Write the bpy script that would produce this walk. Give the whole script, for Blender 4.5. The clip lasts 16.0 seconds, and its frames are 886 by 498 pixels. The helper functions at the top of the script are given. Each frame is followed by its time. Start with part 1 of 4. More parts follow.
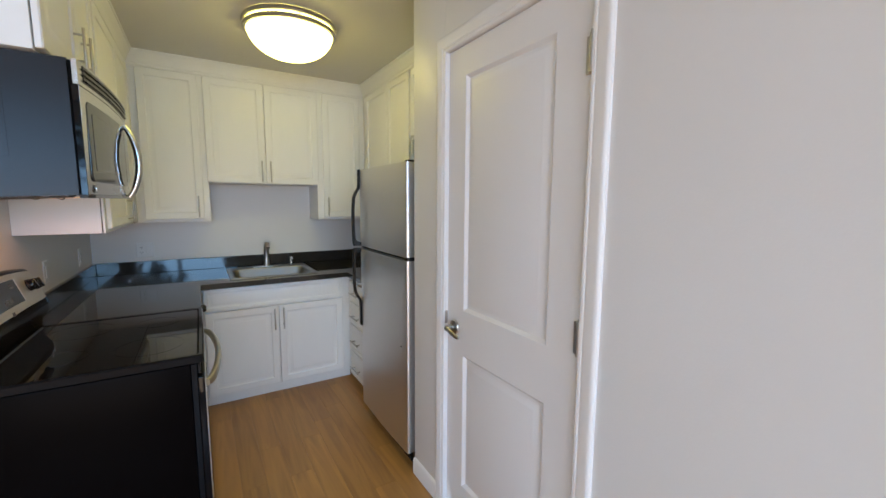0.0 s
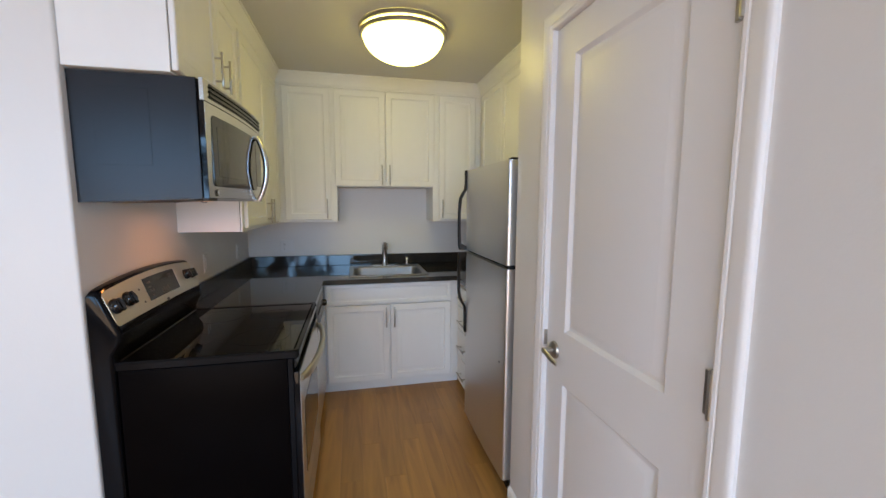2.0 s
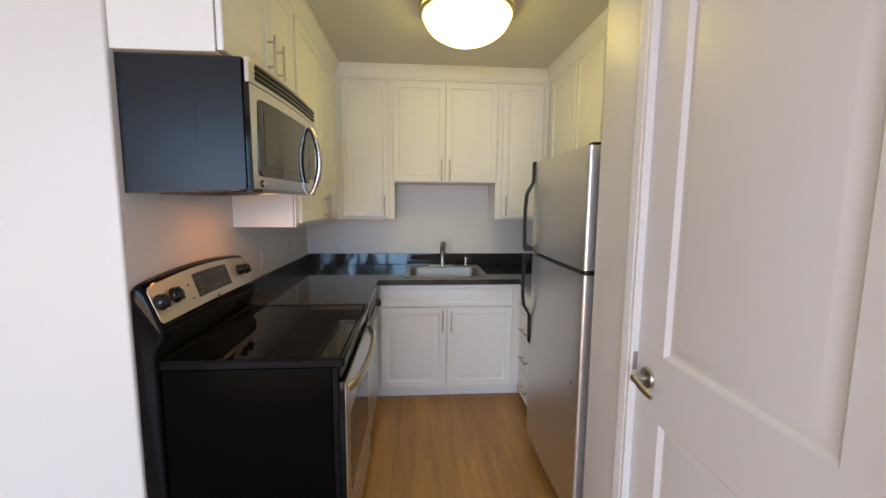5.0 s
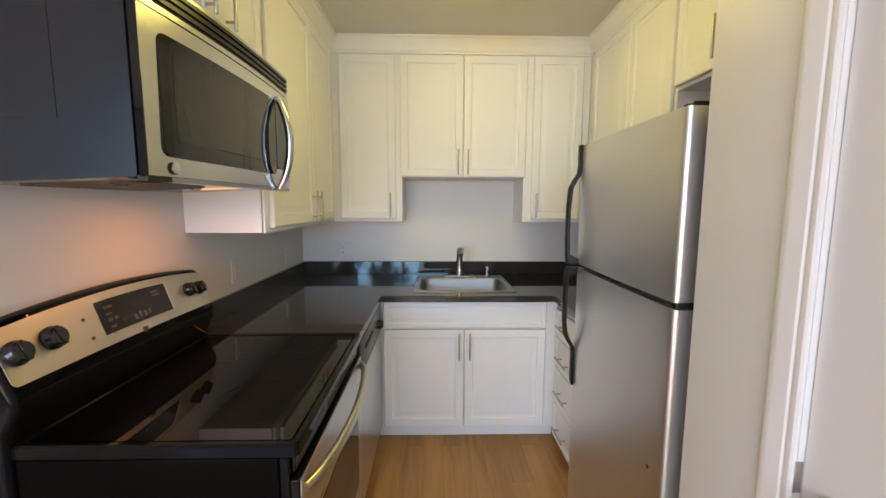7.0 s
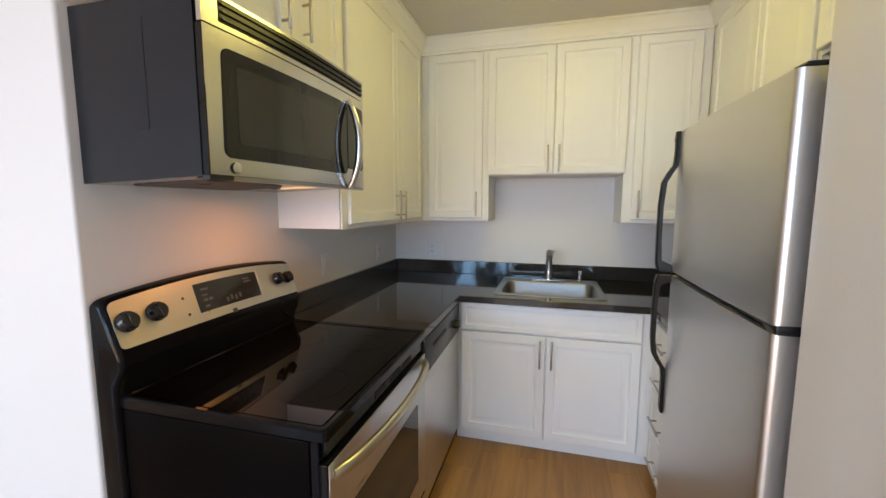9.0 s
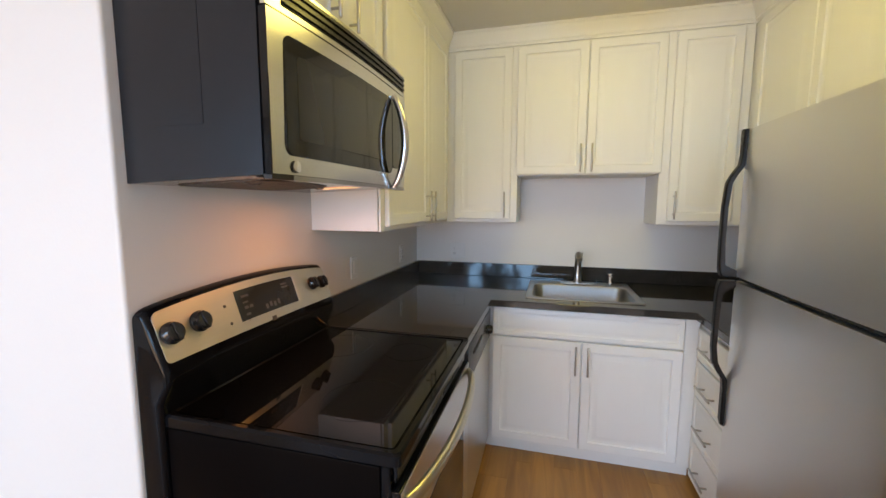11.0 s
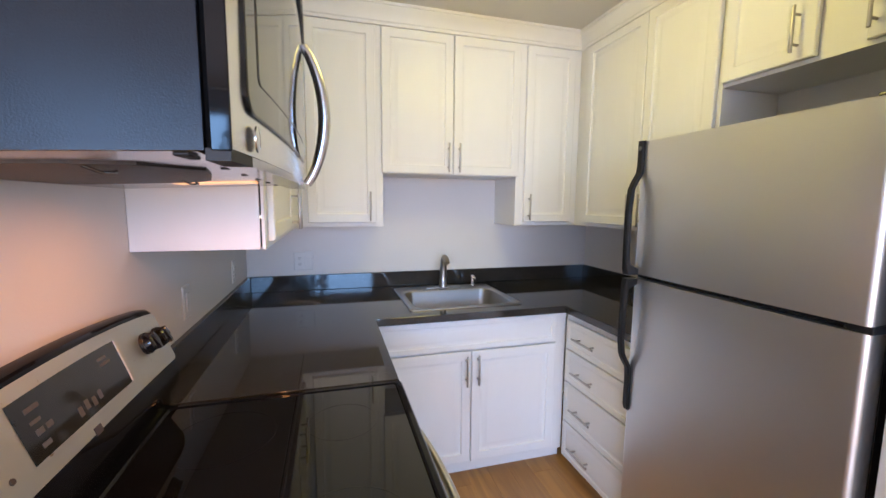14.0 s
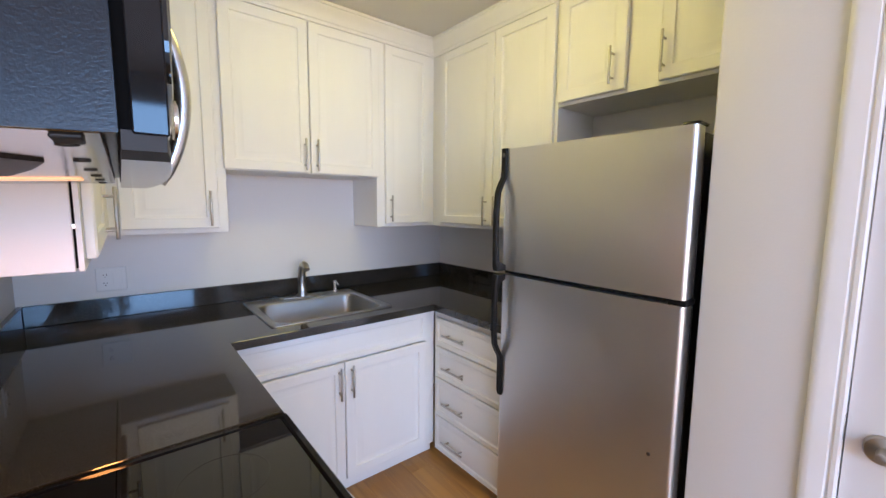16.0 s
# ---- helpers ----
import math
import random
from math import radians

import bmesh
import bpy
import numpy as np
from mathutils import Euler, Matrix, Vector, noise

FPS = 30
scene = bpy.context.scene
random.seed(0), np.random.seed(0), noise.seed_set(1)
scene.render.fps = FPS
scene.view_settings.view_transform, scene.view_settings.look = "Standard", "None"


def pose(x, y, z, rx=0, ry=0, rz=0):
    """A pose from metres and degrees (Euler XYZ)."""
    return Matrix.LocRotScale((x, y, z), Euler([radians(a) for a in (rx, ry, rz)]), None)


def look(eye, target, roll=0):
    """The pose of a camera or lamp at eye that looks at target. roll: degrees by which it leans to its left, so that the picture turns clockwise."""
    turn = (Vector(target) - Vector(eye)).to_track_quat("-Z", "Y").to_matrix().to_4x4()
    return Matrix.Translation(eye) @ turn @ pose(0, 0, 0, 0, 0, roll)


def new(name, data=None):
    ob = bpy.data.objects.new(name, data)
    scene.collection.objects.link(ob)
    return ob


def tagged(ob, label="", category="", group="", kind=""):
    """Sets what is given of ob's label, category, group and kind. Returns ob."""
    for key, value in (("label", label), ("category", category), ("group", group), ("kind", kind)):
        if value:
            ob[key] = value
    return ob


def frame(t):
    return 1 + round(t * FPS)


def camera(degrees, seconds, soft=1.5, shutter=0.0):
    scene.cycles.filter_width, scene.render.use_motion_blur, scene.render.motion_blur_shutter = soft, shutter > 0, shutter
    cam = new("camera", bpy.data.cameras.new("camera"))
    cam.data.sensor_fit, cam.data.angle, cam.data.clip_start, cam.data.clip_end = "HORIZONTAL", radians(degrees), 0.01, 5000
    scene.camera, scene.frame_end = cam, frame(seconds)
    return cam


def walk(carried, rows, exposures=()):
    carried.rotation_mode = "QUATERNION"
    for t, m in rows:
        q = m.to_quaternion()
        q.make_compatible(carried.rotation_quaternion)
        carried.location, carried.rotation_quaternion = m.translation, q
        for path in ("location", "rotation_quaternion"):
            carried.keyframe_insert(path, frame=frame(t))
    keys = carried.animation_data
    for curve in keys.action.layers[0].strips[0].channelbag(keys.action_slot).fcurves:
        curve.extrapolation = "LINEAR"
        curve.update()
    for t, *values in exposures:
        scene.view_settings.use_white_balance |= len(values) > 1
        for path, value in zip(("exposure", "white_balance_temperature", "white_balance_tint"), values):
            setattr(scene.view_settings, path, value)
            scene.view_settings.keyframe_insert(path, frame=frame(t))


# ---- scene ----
cam = camera(96.3, 16.0)
METRES, EYE, TILT, LEAN, TURN = 2.26, 1.4775, 0.0, 0.0, -31.4
ROWS = [
    (0.0, 0.0, 0.0, 0.0, 0.04, -6.78, -0.34),
    (0.5, 0.016, 0.0139, -0.003, 6.41, -6.7, -0.29),
    (1.0, 0.0278, 0.0327, -0.0043, 11.45, -6.6, -0.27),
    (1.5, 0.0407, 0.0648, 0.0012, 15.48, -6.62, -0.2),
    (2.0, 0.0527, 0.0855, 0.0008, 18.75, -6.61, -0.23),
    (2.5, 0.073, 0.1002, -0.0002, 22.19, -6.61, -0.21),
    (3.0, 0.0757, 0.102, -0.0074, 24.4, -6.59, -0.28),
    (3.5, 0.072, 0.1071, -0.0088, 25.55, -6.62, -0.28),
    (4.0, 0.0575, 0.1155, -0.0099, 26.1, -6.64, -0.32),
    (6.5, -0.0841, 0.3267, -0.0149, 29.17, -6.58, -0.39),
    (7.0, -0.0901, 0.388, -0.0171, 30.1, -6.53, -0.25),
    (7.5, -0.0711, 0.4262, -0.0168, 33.02, -6.48, -0.17),
    (8.0, -0.0547, 0.4457, -0.0169, 37.5, -6.43, -0.1),
    (8.5, -0.0434, 0.4528, -0.0204, 42.58, -6.38, -0.11),
    (9.0, -0.038, 0.4577, -0.0233, 46.44, -6.38, -0.13),
    (9.5, -0.0396, 0.4607, -0.0234, 48.86, -6.4, -0.16),
    (12.0, -0.212, 0.4032, -0.0202, 39.28, -6.37, -0.24),
    (12.5, -0.2583, 0.4168, -0.0227, 34.01, -6.39, -0.26),
    (13.0, -0.2999, 0.4251, -0.0204, 28.91, -6.47, -0.31),
    (13.5, -0.3413, 0.4289, -0.0184, 22.93, -6.43, -0.39),
    (14.0, -0.3787, 0.4355, -0.0141, 15.65, -6.47, -0.47),
    (14.5, -0.4078, 0.442, -0.0123, 8.9, -6.39, -0.48),
    (15.0, -0.4258, 0.4499, -0.0132, 3.13, -6.38, -0.53),
    (15.5, -0.4409, 0.4516, -0.0115, -2.4, -6.34, -0.47),
    (16.0, -0.4488, 0.4573, -0.0103, -7.49, -6.35, -0.46),
]
EXPOSURES = [(0.0, -0.13, 6950, 15), (4.0, -0.25, 7450, 22), (6.5, 0.29, 7600, 19), (9.5, 0.22, 7350, 18), (12.0, 0.34, 7550, 21), (13.0, 0.55, 6950, 22), (14.5, 0.56, 6450, 28), (16.0, 0.50, 6500, 26)]
walk(cam, [(t, pose(0, 0, EYE, TILT, LEAN, TURN) @ pose(METRES * x, METRES * y, METRES * z, 90 + pitch, roll, yaw)) for t, x, y, z, yaw, pitch, roll in ROWS], EXPOSURES)

# ---- light ----
world = bpy.data.worlds.new("sky")
scene.world = world
world.use_nodes = True
_wt = world.node_tree
_sky = _wt.nodes.new("ShaderNodeTexSky")
_sky.sky_type, _sky.sun_disc = "NISHITA", False
_sky.sun_elevation, _sky.sun_rotation = radians(52), radians(150)
_bg = _wt.nodes["Background"]
_wt.links.new(_sky.outputs[0], _bg.inputs[0])
_bg.inputs[1].default_value = 0.12
sun = new("sun", bpy.data.lights.new("sun", "SUN"))
sun.data.energy, sun.data.angle, sun.data.color = 2.5, radians(0.5), (1.0, 0.95, 0.86)
sun.matrix_world = look((4, -6, 9), (0, 0, 0))
def window_lamp(name, eye, target, width, height, watts, colour):
    lamp_ob = new(name, bpy.data.lights.new(name, "AREA"))
    lamp_ob.data.shape, lamp_ob.data.size, lamp_ob.data.size_y = "RECTANGLE", width, height
    lamp_ob.data.energy, lamp_ob.data.color = watts, colour
    lamp_ob.data.spread = radians(145)
    lamp_ob.matrix_world = look(eye, target)


# the window: blue sky above shines down, the sunlit ground below shines up
window_lamp("sky_light", (-1.10, -3.05, 2.02), (-1.00, 0, 0.55), 4.5, 1.55, 248, (0.25, 0.57, 0.98))
window_lamp("ground_light", (-1.12, -2.15, 0.80), (-1.00, 0, 1.75), 3.4, 0.95, 47, (1.0, 0.79, 0.60))
hood_light = new("hood_light", bpy.data.lights.new("hood_light", "AREA"))
hood_light.data.shape, hood_light.data.size, hood_light.data.size_y = "RECTANGLE", 0.12, 0.05
hood_light.data.energy, hood_light.data.color = 1.2, (1.0, 0.39, 0.10)
hood_light.data.spread = math.radians(165)
hood_light.matrix_world = look((-0.40, 2.14, 1.476), (-0.425, 2.115, 1.08))
LAMP_GLOW, LAMP_COLOUR = 9.5, (0.96, 0.88, 0.22)
scene.view_settings.exposure = 0.0


# ---- materials ----
def material(name, colour, rough=0.5, metal=0.0, vary=0.06, scale=3.0, bump=0.0, bump_scale=200.0, stretch=(1, 1, 1), coat=0.0,
             speck=None, rough_vary=0.05, rnd=0.0, emit=None, aniso=0.0, spec=0.5):
    m = bpy.data.materials.new(name)
    m.use_nodes = True
    nt = m.node_tree
    b = nt.nodes["Principled BSDF"]
    co = nt.nodes.new("ShaderNodeTexCoord")
    mp = nt.nodes.new("ShaderNodeMapping")
    mp.inputs["Scale"].default_value = stretch
    nt.links.new(co.outputs["Object"], mp.inputs[0])
    big = nt.nodes.new("ShaderNodeTexNoise")
    big.inputs["Scale"].default_value, big.inputs["Detail"].default_value = scale, 6
    nt.links.new(mp.outputs[0], big.inputs["Vector"])
    mix = nt.nodes.new("ShaderNodeMix")
    mix.data_type = "RGBA"
    mix.inputs[6].default_value = (*[c * (1 - vary) for c in colour], 1)
    mix.inputs[7].default_value = (*[min(1, c * (1 + vary)) for c in colour], 1)
    nt.links.new(big.outputs["Fac"], mix.inputs[0])
    out = mix.outputs[2]
    if speck:
        sp = nt.nodes.new("ShaderNodeTexNoise")
        sp.inputs["Scale"].default_value, sp.inputs["Detail"].default_value = speck[0], 3
        nt.links.new(co.outputs["Object"], sp.inputs["Vector"])
        rp = nt.nodes.new("ShaderNodeMapRange")
        rp.inputs[1].default_value, rp.inputs[2].default_value = speck[1], speck[1] + 0.08
        nt.links.new(sp.outputs["Fac"], rp.inputs[0])
        mx = nt.nodes.new("ShaderNodeMix")
        mx.data_type = "RGBA"
        nt.links.new(rp.outputs[0], mx.inputs[0])
        nt.links.new(out, mx.inputs[6])
        mx.inputs[7].default_value = (*speck[2], 1)
        out = mx.outputs[2]
    if rnd:
        oi = nt.nodes.new("ShaderNodeObjectInfo")
        hs = nt.nodes.new("ShaderNodeHueSaturation")
        rm = nt.nodes.new("ShaderNodeMapRange")
        rm.inputs[3].default_value, rm.inputs[4].default_value = 1 - rnd, 1 + rnd
        nt.links.new(oi.outputs["Random"], rm.inputs[0])
        nt.links.new(rm.outputs[0], hs.inputs["Value"])
        nt.links.new(out, hs.inputs["Color"])
        out = hs.outputs[0]
    nt.links.new(out, b.inputs["Base Color"])
    fine = nt.nodes.new("ShaderNodeTexNoise")
    fine.inputs["Scale"].default_value, fine.inputs["Detail"].default_value = bump_scale, 3
    nt.links.new(mp.outputs[0], fine.inputs["Vector"])
    rr = nt.nodes.new("ShaderNodeMapRange")
    rr.inputs[3].default_value, rr.inputs[4].default_value = max(0.02, rough - rough_vary), rough + rough_vary
    nt.links.new(big.outputs["Fac"], rr.inputs[0])
    nt.links.new(rr.outputs[0], b.inputs["Roughness"])
    if bump:
        bp = nt.nodes.new("ShaderNodeBump")
        bp.inputs["Strength"].default_value, bp.inputs["Distance"].default_value = bump, 0.002
        nt.links.new(fine.outputs["Fac"], bp.inputs["Height"])
        nt.links.new(bp.outputs[0], b.inputs["Normal"])
    b.inputs["Metallic"].default_value = metal
    b.inputs["Specular IOR Level"].default_value = spec
    b.inputs["Coat Weight"].default_value = coat
    b.inputs["Coat Roughness"].default_value = 0.06
    b.inputs["Anisotropic"].default_value = aniso
    if emit:
        b.inputs["Emission Color"].default_value = (*emit[0], 1)
        b.inputs["Emission Strength"].default_value = emit[1]
    return m


def wood_material(name):
    m = material(name, (0.45, 0.222, 0.060), 0.33, vary=0.34, scale=1.4, bump=0.05, bump_scale=40, stretch=(5, 0.7, 5), rnd=0.16, rough_vary=0.06)
    nt = m.node_tree
    b = nt.nodes["Principled BSDF"]
    base = b.inputs["Base Color"].links[0].from_socket
    co = nt.nodes["Texture Coordinate"]
    oi = nt.nodes.new("ShaderNodeObjectInfo")
    sh = nt.nodes.new("ShaderNodeVectorMath")
    sh.operation = "ADD"
    sc = nt.nodes.new("ShaderNodeVectorMath")
    sc.operation = "SCALE"
    sc.inputs[0].default_value = (7, 13, 5)
    nt.links.new(oi.outputs["Random"], sc.inputs["Scale"])
    nt.links.new(co.outputs["Object"], sh.inputs[0])
    nt.links.new(sc.outputs[0], sh.inputs[1])
    mp = nt.nodes.new("ShaderNodeMapping")
    mp.inputs["Scale"].default_value = (7, 0.55, 7)
    nt.links.new(sh.outputs[0], mp.inputs[0])
    g = nt.nodes.new("ShaderNodeTexNoise")
    g.inputs["Scale"].default_value, g.inputs["Detail"].default_value, g.inputs["Distortion"].default_value = 1.5, 4, 1.8
    nt.links.new(mp.outputs[0], g.inputs["Vector"])
    rp = nt.nodes.new("ShaderNodeMapRange")
    rp.inputs[1].default_value, rp.inputs[2].default_value = 0.38, 0.70
    rp.inputs[3].default_value, rp.inputs[4].default_value = 0.0, 0.72
    nt.links.new(g.outputs["Fac"], rp.inputs[0])
    mx = nt.nodes.new("ShaderNodeMix")
    mx.data_type = "RGBA"
    nt.links.new(rp.outputs[0], mx.inputs[0])
    nt.links.new(base, mx.inputs[6])
    mx.inputs[7].default_value = (0.23, 0.105, 0.036, 1)
    nt.links.new(mx.outputs[2], b.inputs["Base Color"])
    return m


WALL = material("wall_paint", (0.70, 0.685, 0.66), 0.42, vary=0.03, scale=1.5, bump=0.16, bump_scale=130)
CEIL = material("ceiling_paint", (0.66, 0.64, 0.60), 0.6, vary=0.03, scale=1.2, bump=0.2, bump_scale=90)
TRIM = material("trim_paint", (0.80, 0.79, 0.78), 0.42, vary=0.015, scale=2, rough_vary=0.02)
DOORP = material("door_paint", (0.76, 0.745, 0.735), 0.42, vary=0.02, scale=3, bump=0.05, bump_scale=120)
CAB = material("cabinet_paint", (0.78, 0.775, 0.755), 0.46, vary=0.025, scale=5, bump=0.04, bump_scale=70, stretch=(3, 3, 1))
GRANITE = material("black_stone", (0.026, 0.023, 0.021), 0.05, vary=0.3, scale=12, speck=(300, 0.58, (0.085, 0.075, 0.066)), rough_vary=0.012, spec=0.6)
ENAMEL = material("black_enamel", (0.005, 0.005, 0.006), 0.06, vary=0.2, scale=6, rough_vary=0.02, spec=0.14)
EDGEGLOSS = material("glossy_black_edge", (0.006, 0.006, 0.007), 0.05, vary=0.2, scale=6, rough_vary=0.015, spec=0.28)
ENSIDE = material("range_side_black", (0.0030, 0.0022, 0.0022), 0.30, vary=0.25, scale=5, rough_vary=0.05, bump=0.02, bump_scale=300, spec=0.02)
PEBBLE = material("pebbled_black_steel", (0.014, 0.015, 0.018), 0.25, vary=0.1, scale=4, bump=0.12, bump_scale=520, rough_vary=0.01, spec=0.25)
GLASSTOP = material("ceramic_glass", (0.003, 0.0025, 0.0025), 0.03, vary=0.3, scale=9, rough_vary=0.012, spec=0.36)
BLACKP = material("black_plastic", (0.011, 0.011, 0.012), 0.24, vary=0.2, scale=20, spec=0.32, bump=0.08, bump_scale=500)
FRIDGEH = material("black_handle_plastic", (0.008, 0.008, 0.008), 0.34, vary=0.2, scale=20, spec=0.22)
RUBBER = material("dark_gasket", (0.010, 0.010, 0.010), 0.6, vary=0.2)
STEEL = material("brushed_steel", (0.62, 0.61, 0.59), 0.29, metal=1.0, vary=0.04, scale=3, bump=0.05, bump_scale=60, stretch=(1, 1, 28), rough_vary=0.04)
FASCIA = material("fascia_steel", (0.66, 0.61, 0.52), 0.42, metal=1.0, vary=0.05, scale=4, bump=0.03, bump_scale=60, stretch=(1, 1, 20), rough_vary=0.04, speck=(70, 0.70, (0.36, 0.22, 0.11)))
STEELV = material("brushed_steel_door", (0.72, 0.705, 0.69), 0.38, metal=1.0, vary=0.03, scale=1.5, rough_vary=0.02)
MWSTEEL = material("satin_steel", (0.58, 0.57, 0.545), 0.20, metal=1.0, vary=0.04, scale=3, bump=0.03, bump_scale=60, stretch=(1, 1, 28), rough_vary=0.03)
SINKST = material("sink_steel", (0.36, 0.355, 0.35), 0.36, metal=1.0, vary=0.05, scale=6, bump=0.04, bump_scale=80, stretch=(1, 12, 1), rough_vary=0.06)
NICKEL = material("satin_nickel", (0.46, 0.44, 0.41), 0.33, metal=1.0, vary=0.05, scale=30, rough_vary=0.06)
HANDLE = material("champagne_steel", (0.60, 0.55, 0.43), 0.30, metal=1.0, vary=0.04, scale=20, rough_vary=0.05)
CHROME = material("polished_steel", (0.66, 0.65, 0.64), 0.24, metal=1.0, vary=0.04, scale=25)
DKGLASS = material("dark_oven_glass", (0.018, 0.017, 0.016), 0.06, vary=0.2, scale=5, rough_vary=0.02)
MWGLASS = material("microwave_glass", (0.026, 0.026, 0.022), 0.06, vary=0.15, scale=5, rough_vary=0.02, spec=0.50)
MWFRAME = material("microwave_window_border", (0.010, 0.010, 0.010), 0.05, vary=0.2, scale=5, rough_vary=0.02, spec=0.45)
SCREEN = material("display_glass", (0.018, 0.020, 0.017), 0.07, vary=0.2, scale=30, spec=0.40)
KNOBP = material("glossy_black_plastic", (0.010, 0.010, 0.012), 0.13, vary=0.2, scale=20)
# near-black that puts the shade inside narrow gaps into the colour
GAP_SHADE = material("gap_shade_black", (0.004, 0.004, 0.004), 0.8, vary=0.1, spec=0.1)
MARK = material("printed_mark", (0.08, 0.08, 0.075), 0.5, vary=0.05)
EDGEMARK = material("silver_edge", (0.62, 0.62, 0.60), 0.3, vary=0.05)
RINGMARK = material("burner_print", (0.007, 0.0068, 0.0065), 0.05, vary=0.1)
DARKMARK = material("dark_mark", (0.05, 0.04, 0.035), 0.4, vary=0.1)
PLATE = material("outlet_plastic", (0.70, 0.70, 0.69), 0.35, vary=0.02)
SLOT = material("outlet_slot", (0.03, 0.03, 0.03), 0.6, vary=0.1)
FLOOR = wood_material("oak_plank")
SUBFLOOR = material("floor_joint", (0.20, 0.11, 0.045), 0.7, vary=0.2)
LENS = material("frosted_glass_lit", (0.85, 0.83, 0.75), 0.35, vary=0.02, scale=8, emit=(LAMP_COLOUR, LAMP_GLOW))
HOODLENS = material("hood_lamp_lens", (0.9, 0.8, 0.6), 0.3, vary=0.02, emit=((1.0, 0.45, 0.14), 0.6))
DARKMESH = material("dark_mesh", (0.035, 0.030, 0.028), 0.45, metal=0.6, vary=0.25, scale=60, bump=0.5, bump_scale=500)
HOODPAN = material("hood_pan_steel", (0.36, 0.345, 0.34), 0.18, metal=1.0, vary=0.1, scale=10, bump=0.35, bump_scale=14)


# ---- building ----
def thing(name, at, label, category, group="", kind=""):
    ob = new(name)
    ob.location = at
    ob.empty_display_size = 0.05
    return tagged(ob, label, category, group, kind)


def origin(ob):
    p = Vector(ob.location)
    while ob.parent:
        ob = ob.parent
        p += Vector(ob.location)
    return p


def part(name, bm, mat, parent=None, label="", flat=False, sharp=0.62):
    bmesh.ops.recalc_face_normals(bm, faces=bm.faces[:])
    if not flat:
        for f in bm.faces:
            f.smooth = True
        for e in bm.edges:
            if len(e.link_faces) == 2 and e.calc_face_angle(0) > sharp:
                e.smooth = False
    if parent is not None:
        bmesh.ops.translate(bm, verts=bm.verts[:], vec=-origin(parent))
    me = bpy.data.meshes.new(name)
    bm.to_mesh(me)
    bm.free()
    me.materials.append(mat)
    ob = new(name, me)
    if parent is not None:
        ob.parent = parent
    if label:
        ob["label"] = label
    return ob


def structure(name, bm, mat, label="", category="", flat=False):
    return tagged(part(name, bm, mat, None, label, flat), label, category, "", "structure")


def box(x0, x1, y0, y1, z0, z1, bevel=0.0, seg=1, m=None, bm=None):
    """A box, with its edges rounded; added to bm if given."""
    b = bmesh.new()
    bmesh.ops.create_cube(b, size=1)
    bmesh.ops.transform(b, verts=b.verts[:], matrix=Matrix.Translation(((x0 + x1) / 2, (y0 + y1) / 2, (z0 + z1) / 2)) @ Matrix.Diagonal((abs(x1 - x0), abs(y1 - y0), abs(z1 - z0), 1)))
    if bevel:
        bmesh.ops.bevel(b, geom=b.edges[:], offset=bevel, segments=seg, profile=0.5, affect="EDGES")
    return joined(b, m, bm)


def joined(b, m=None, bm=None):
    if m is not None:
        bmesh.ops.transform(b, verts=b.verts[:], matrix=m)
    if bm is None:
        return b
    me = bpy.data.meshes.new("tmp")
    b.to_mesh(me)
    b.free()
    bm.from_mesh(me)
    bpy.data.meshes.remove(me)
    return bm


def rod(p0, p1, r, r2=None, n=20, m=None, bm=None, round_end=0.0):
    """A round bar from p0 to p1."""
    b = bmesh.new()
    p0, p1 = Vector(p0), Vector(p1)
    d = p1 - p0
    bmesh.ops.create_cone(b, cap_ends=True, segments=n, radius1=r, radius2=r if r2 is None else r2, depth=d.length)
    if round_end:
        caps = [e for e in b.edges if len(e.link_faces) == 2 and any(len(f.verts) > 4 for f in e.link_faces)]
        bmesh.ops.bevel(b, geom=caps, offset=round_end, segments=2, profile=0.5, affect="EDGES")
    q = d.to_track_quat("Z", "Y").to_matrix().to_4x4()
    bmesh.ops.transform(b, verts=b.verts[:], matrix=Matrix.Translation((p0 + p1) / 2) @ q)
    return joined(b, m, bm)


def tube(points, radius, n=12, flat=1.0, m=None, bm=None, up=(0, 0, 1)):
    """A bar along a line of points; radius may be a list. flat squeezes it along up."""
    b = bmesh.new()
    pts = [Vector(p) for p in points]
    rads = radius if isinstance(radius, list) else [radius] * len(pts)
    rings = []
    for i, p in enumerate(pts):
        d = (pts[min(i + 1, len(pts) - 1)] - pts[max(i - 1, 0)]).normalized()
        s = d.cross(Vector(up))
        s = s.normalized() if s.length > 1e-4 else Vector((1, 0, 0))
        u = s.cross(d).normalized()
        rings.append([b.verts.new(p + s * (math.cos(a) * rads[i]) + u * (math.sin(a) * rads[i] * flat)) for a in [2 * math.pi * k / n for k in range(n)]])
    for a, c in zip(rings, rings[1:]):
        for k in range(n):
            b.faces.new((a[k], a[(k + 1) % n], c[(k + 1) % n], c[k]))
    b.faces.new(rings[0][::-1])
    b.faces.new(rings[-1])
    return joined(b, m, bm)


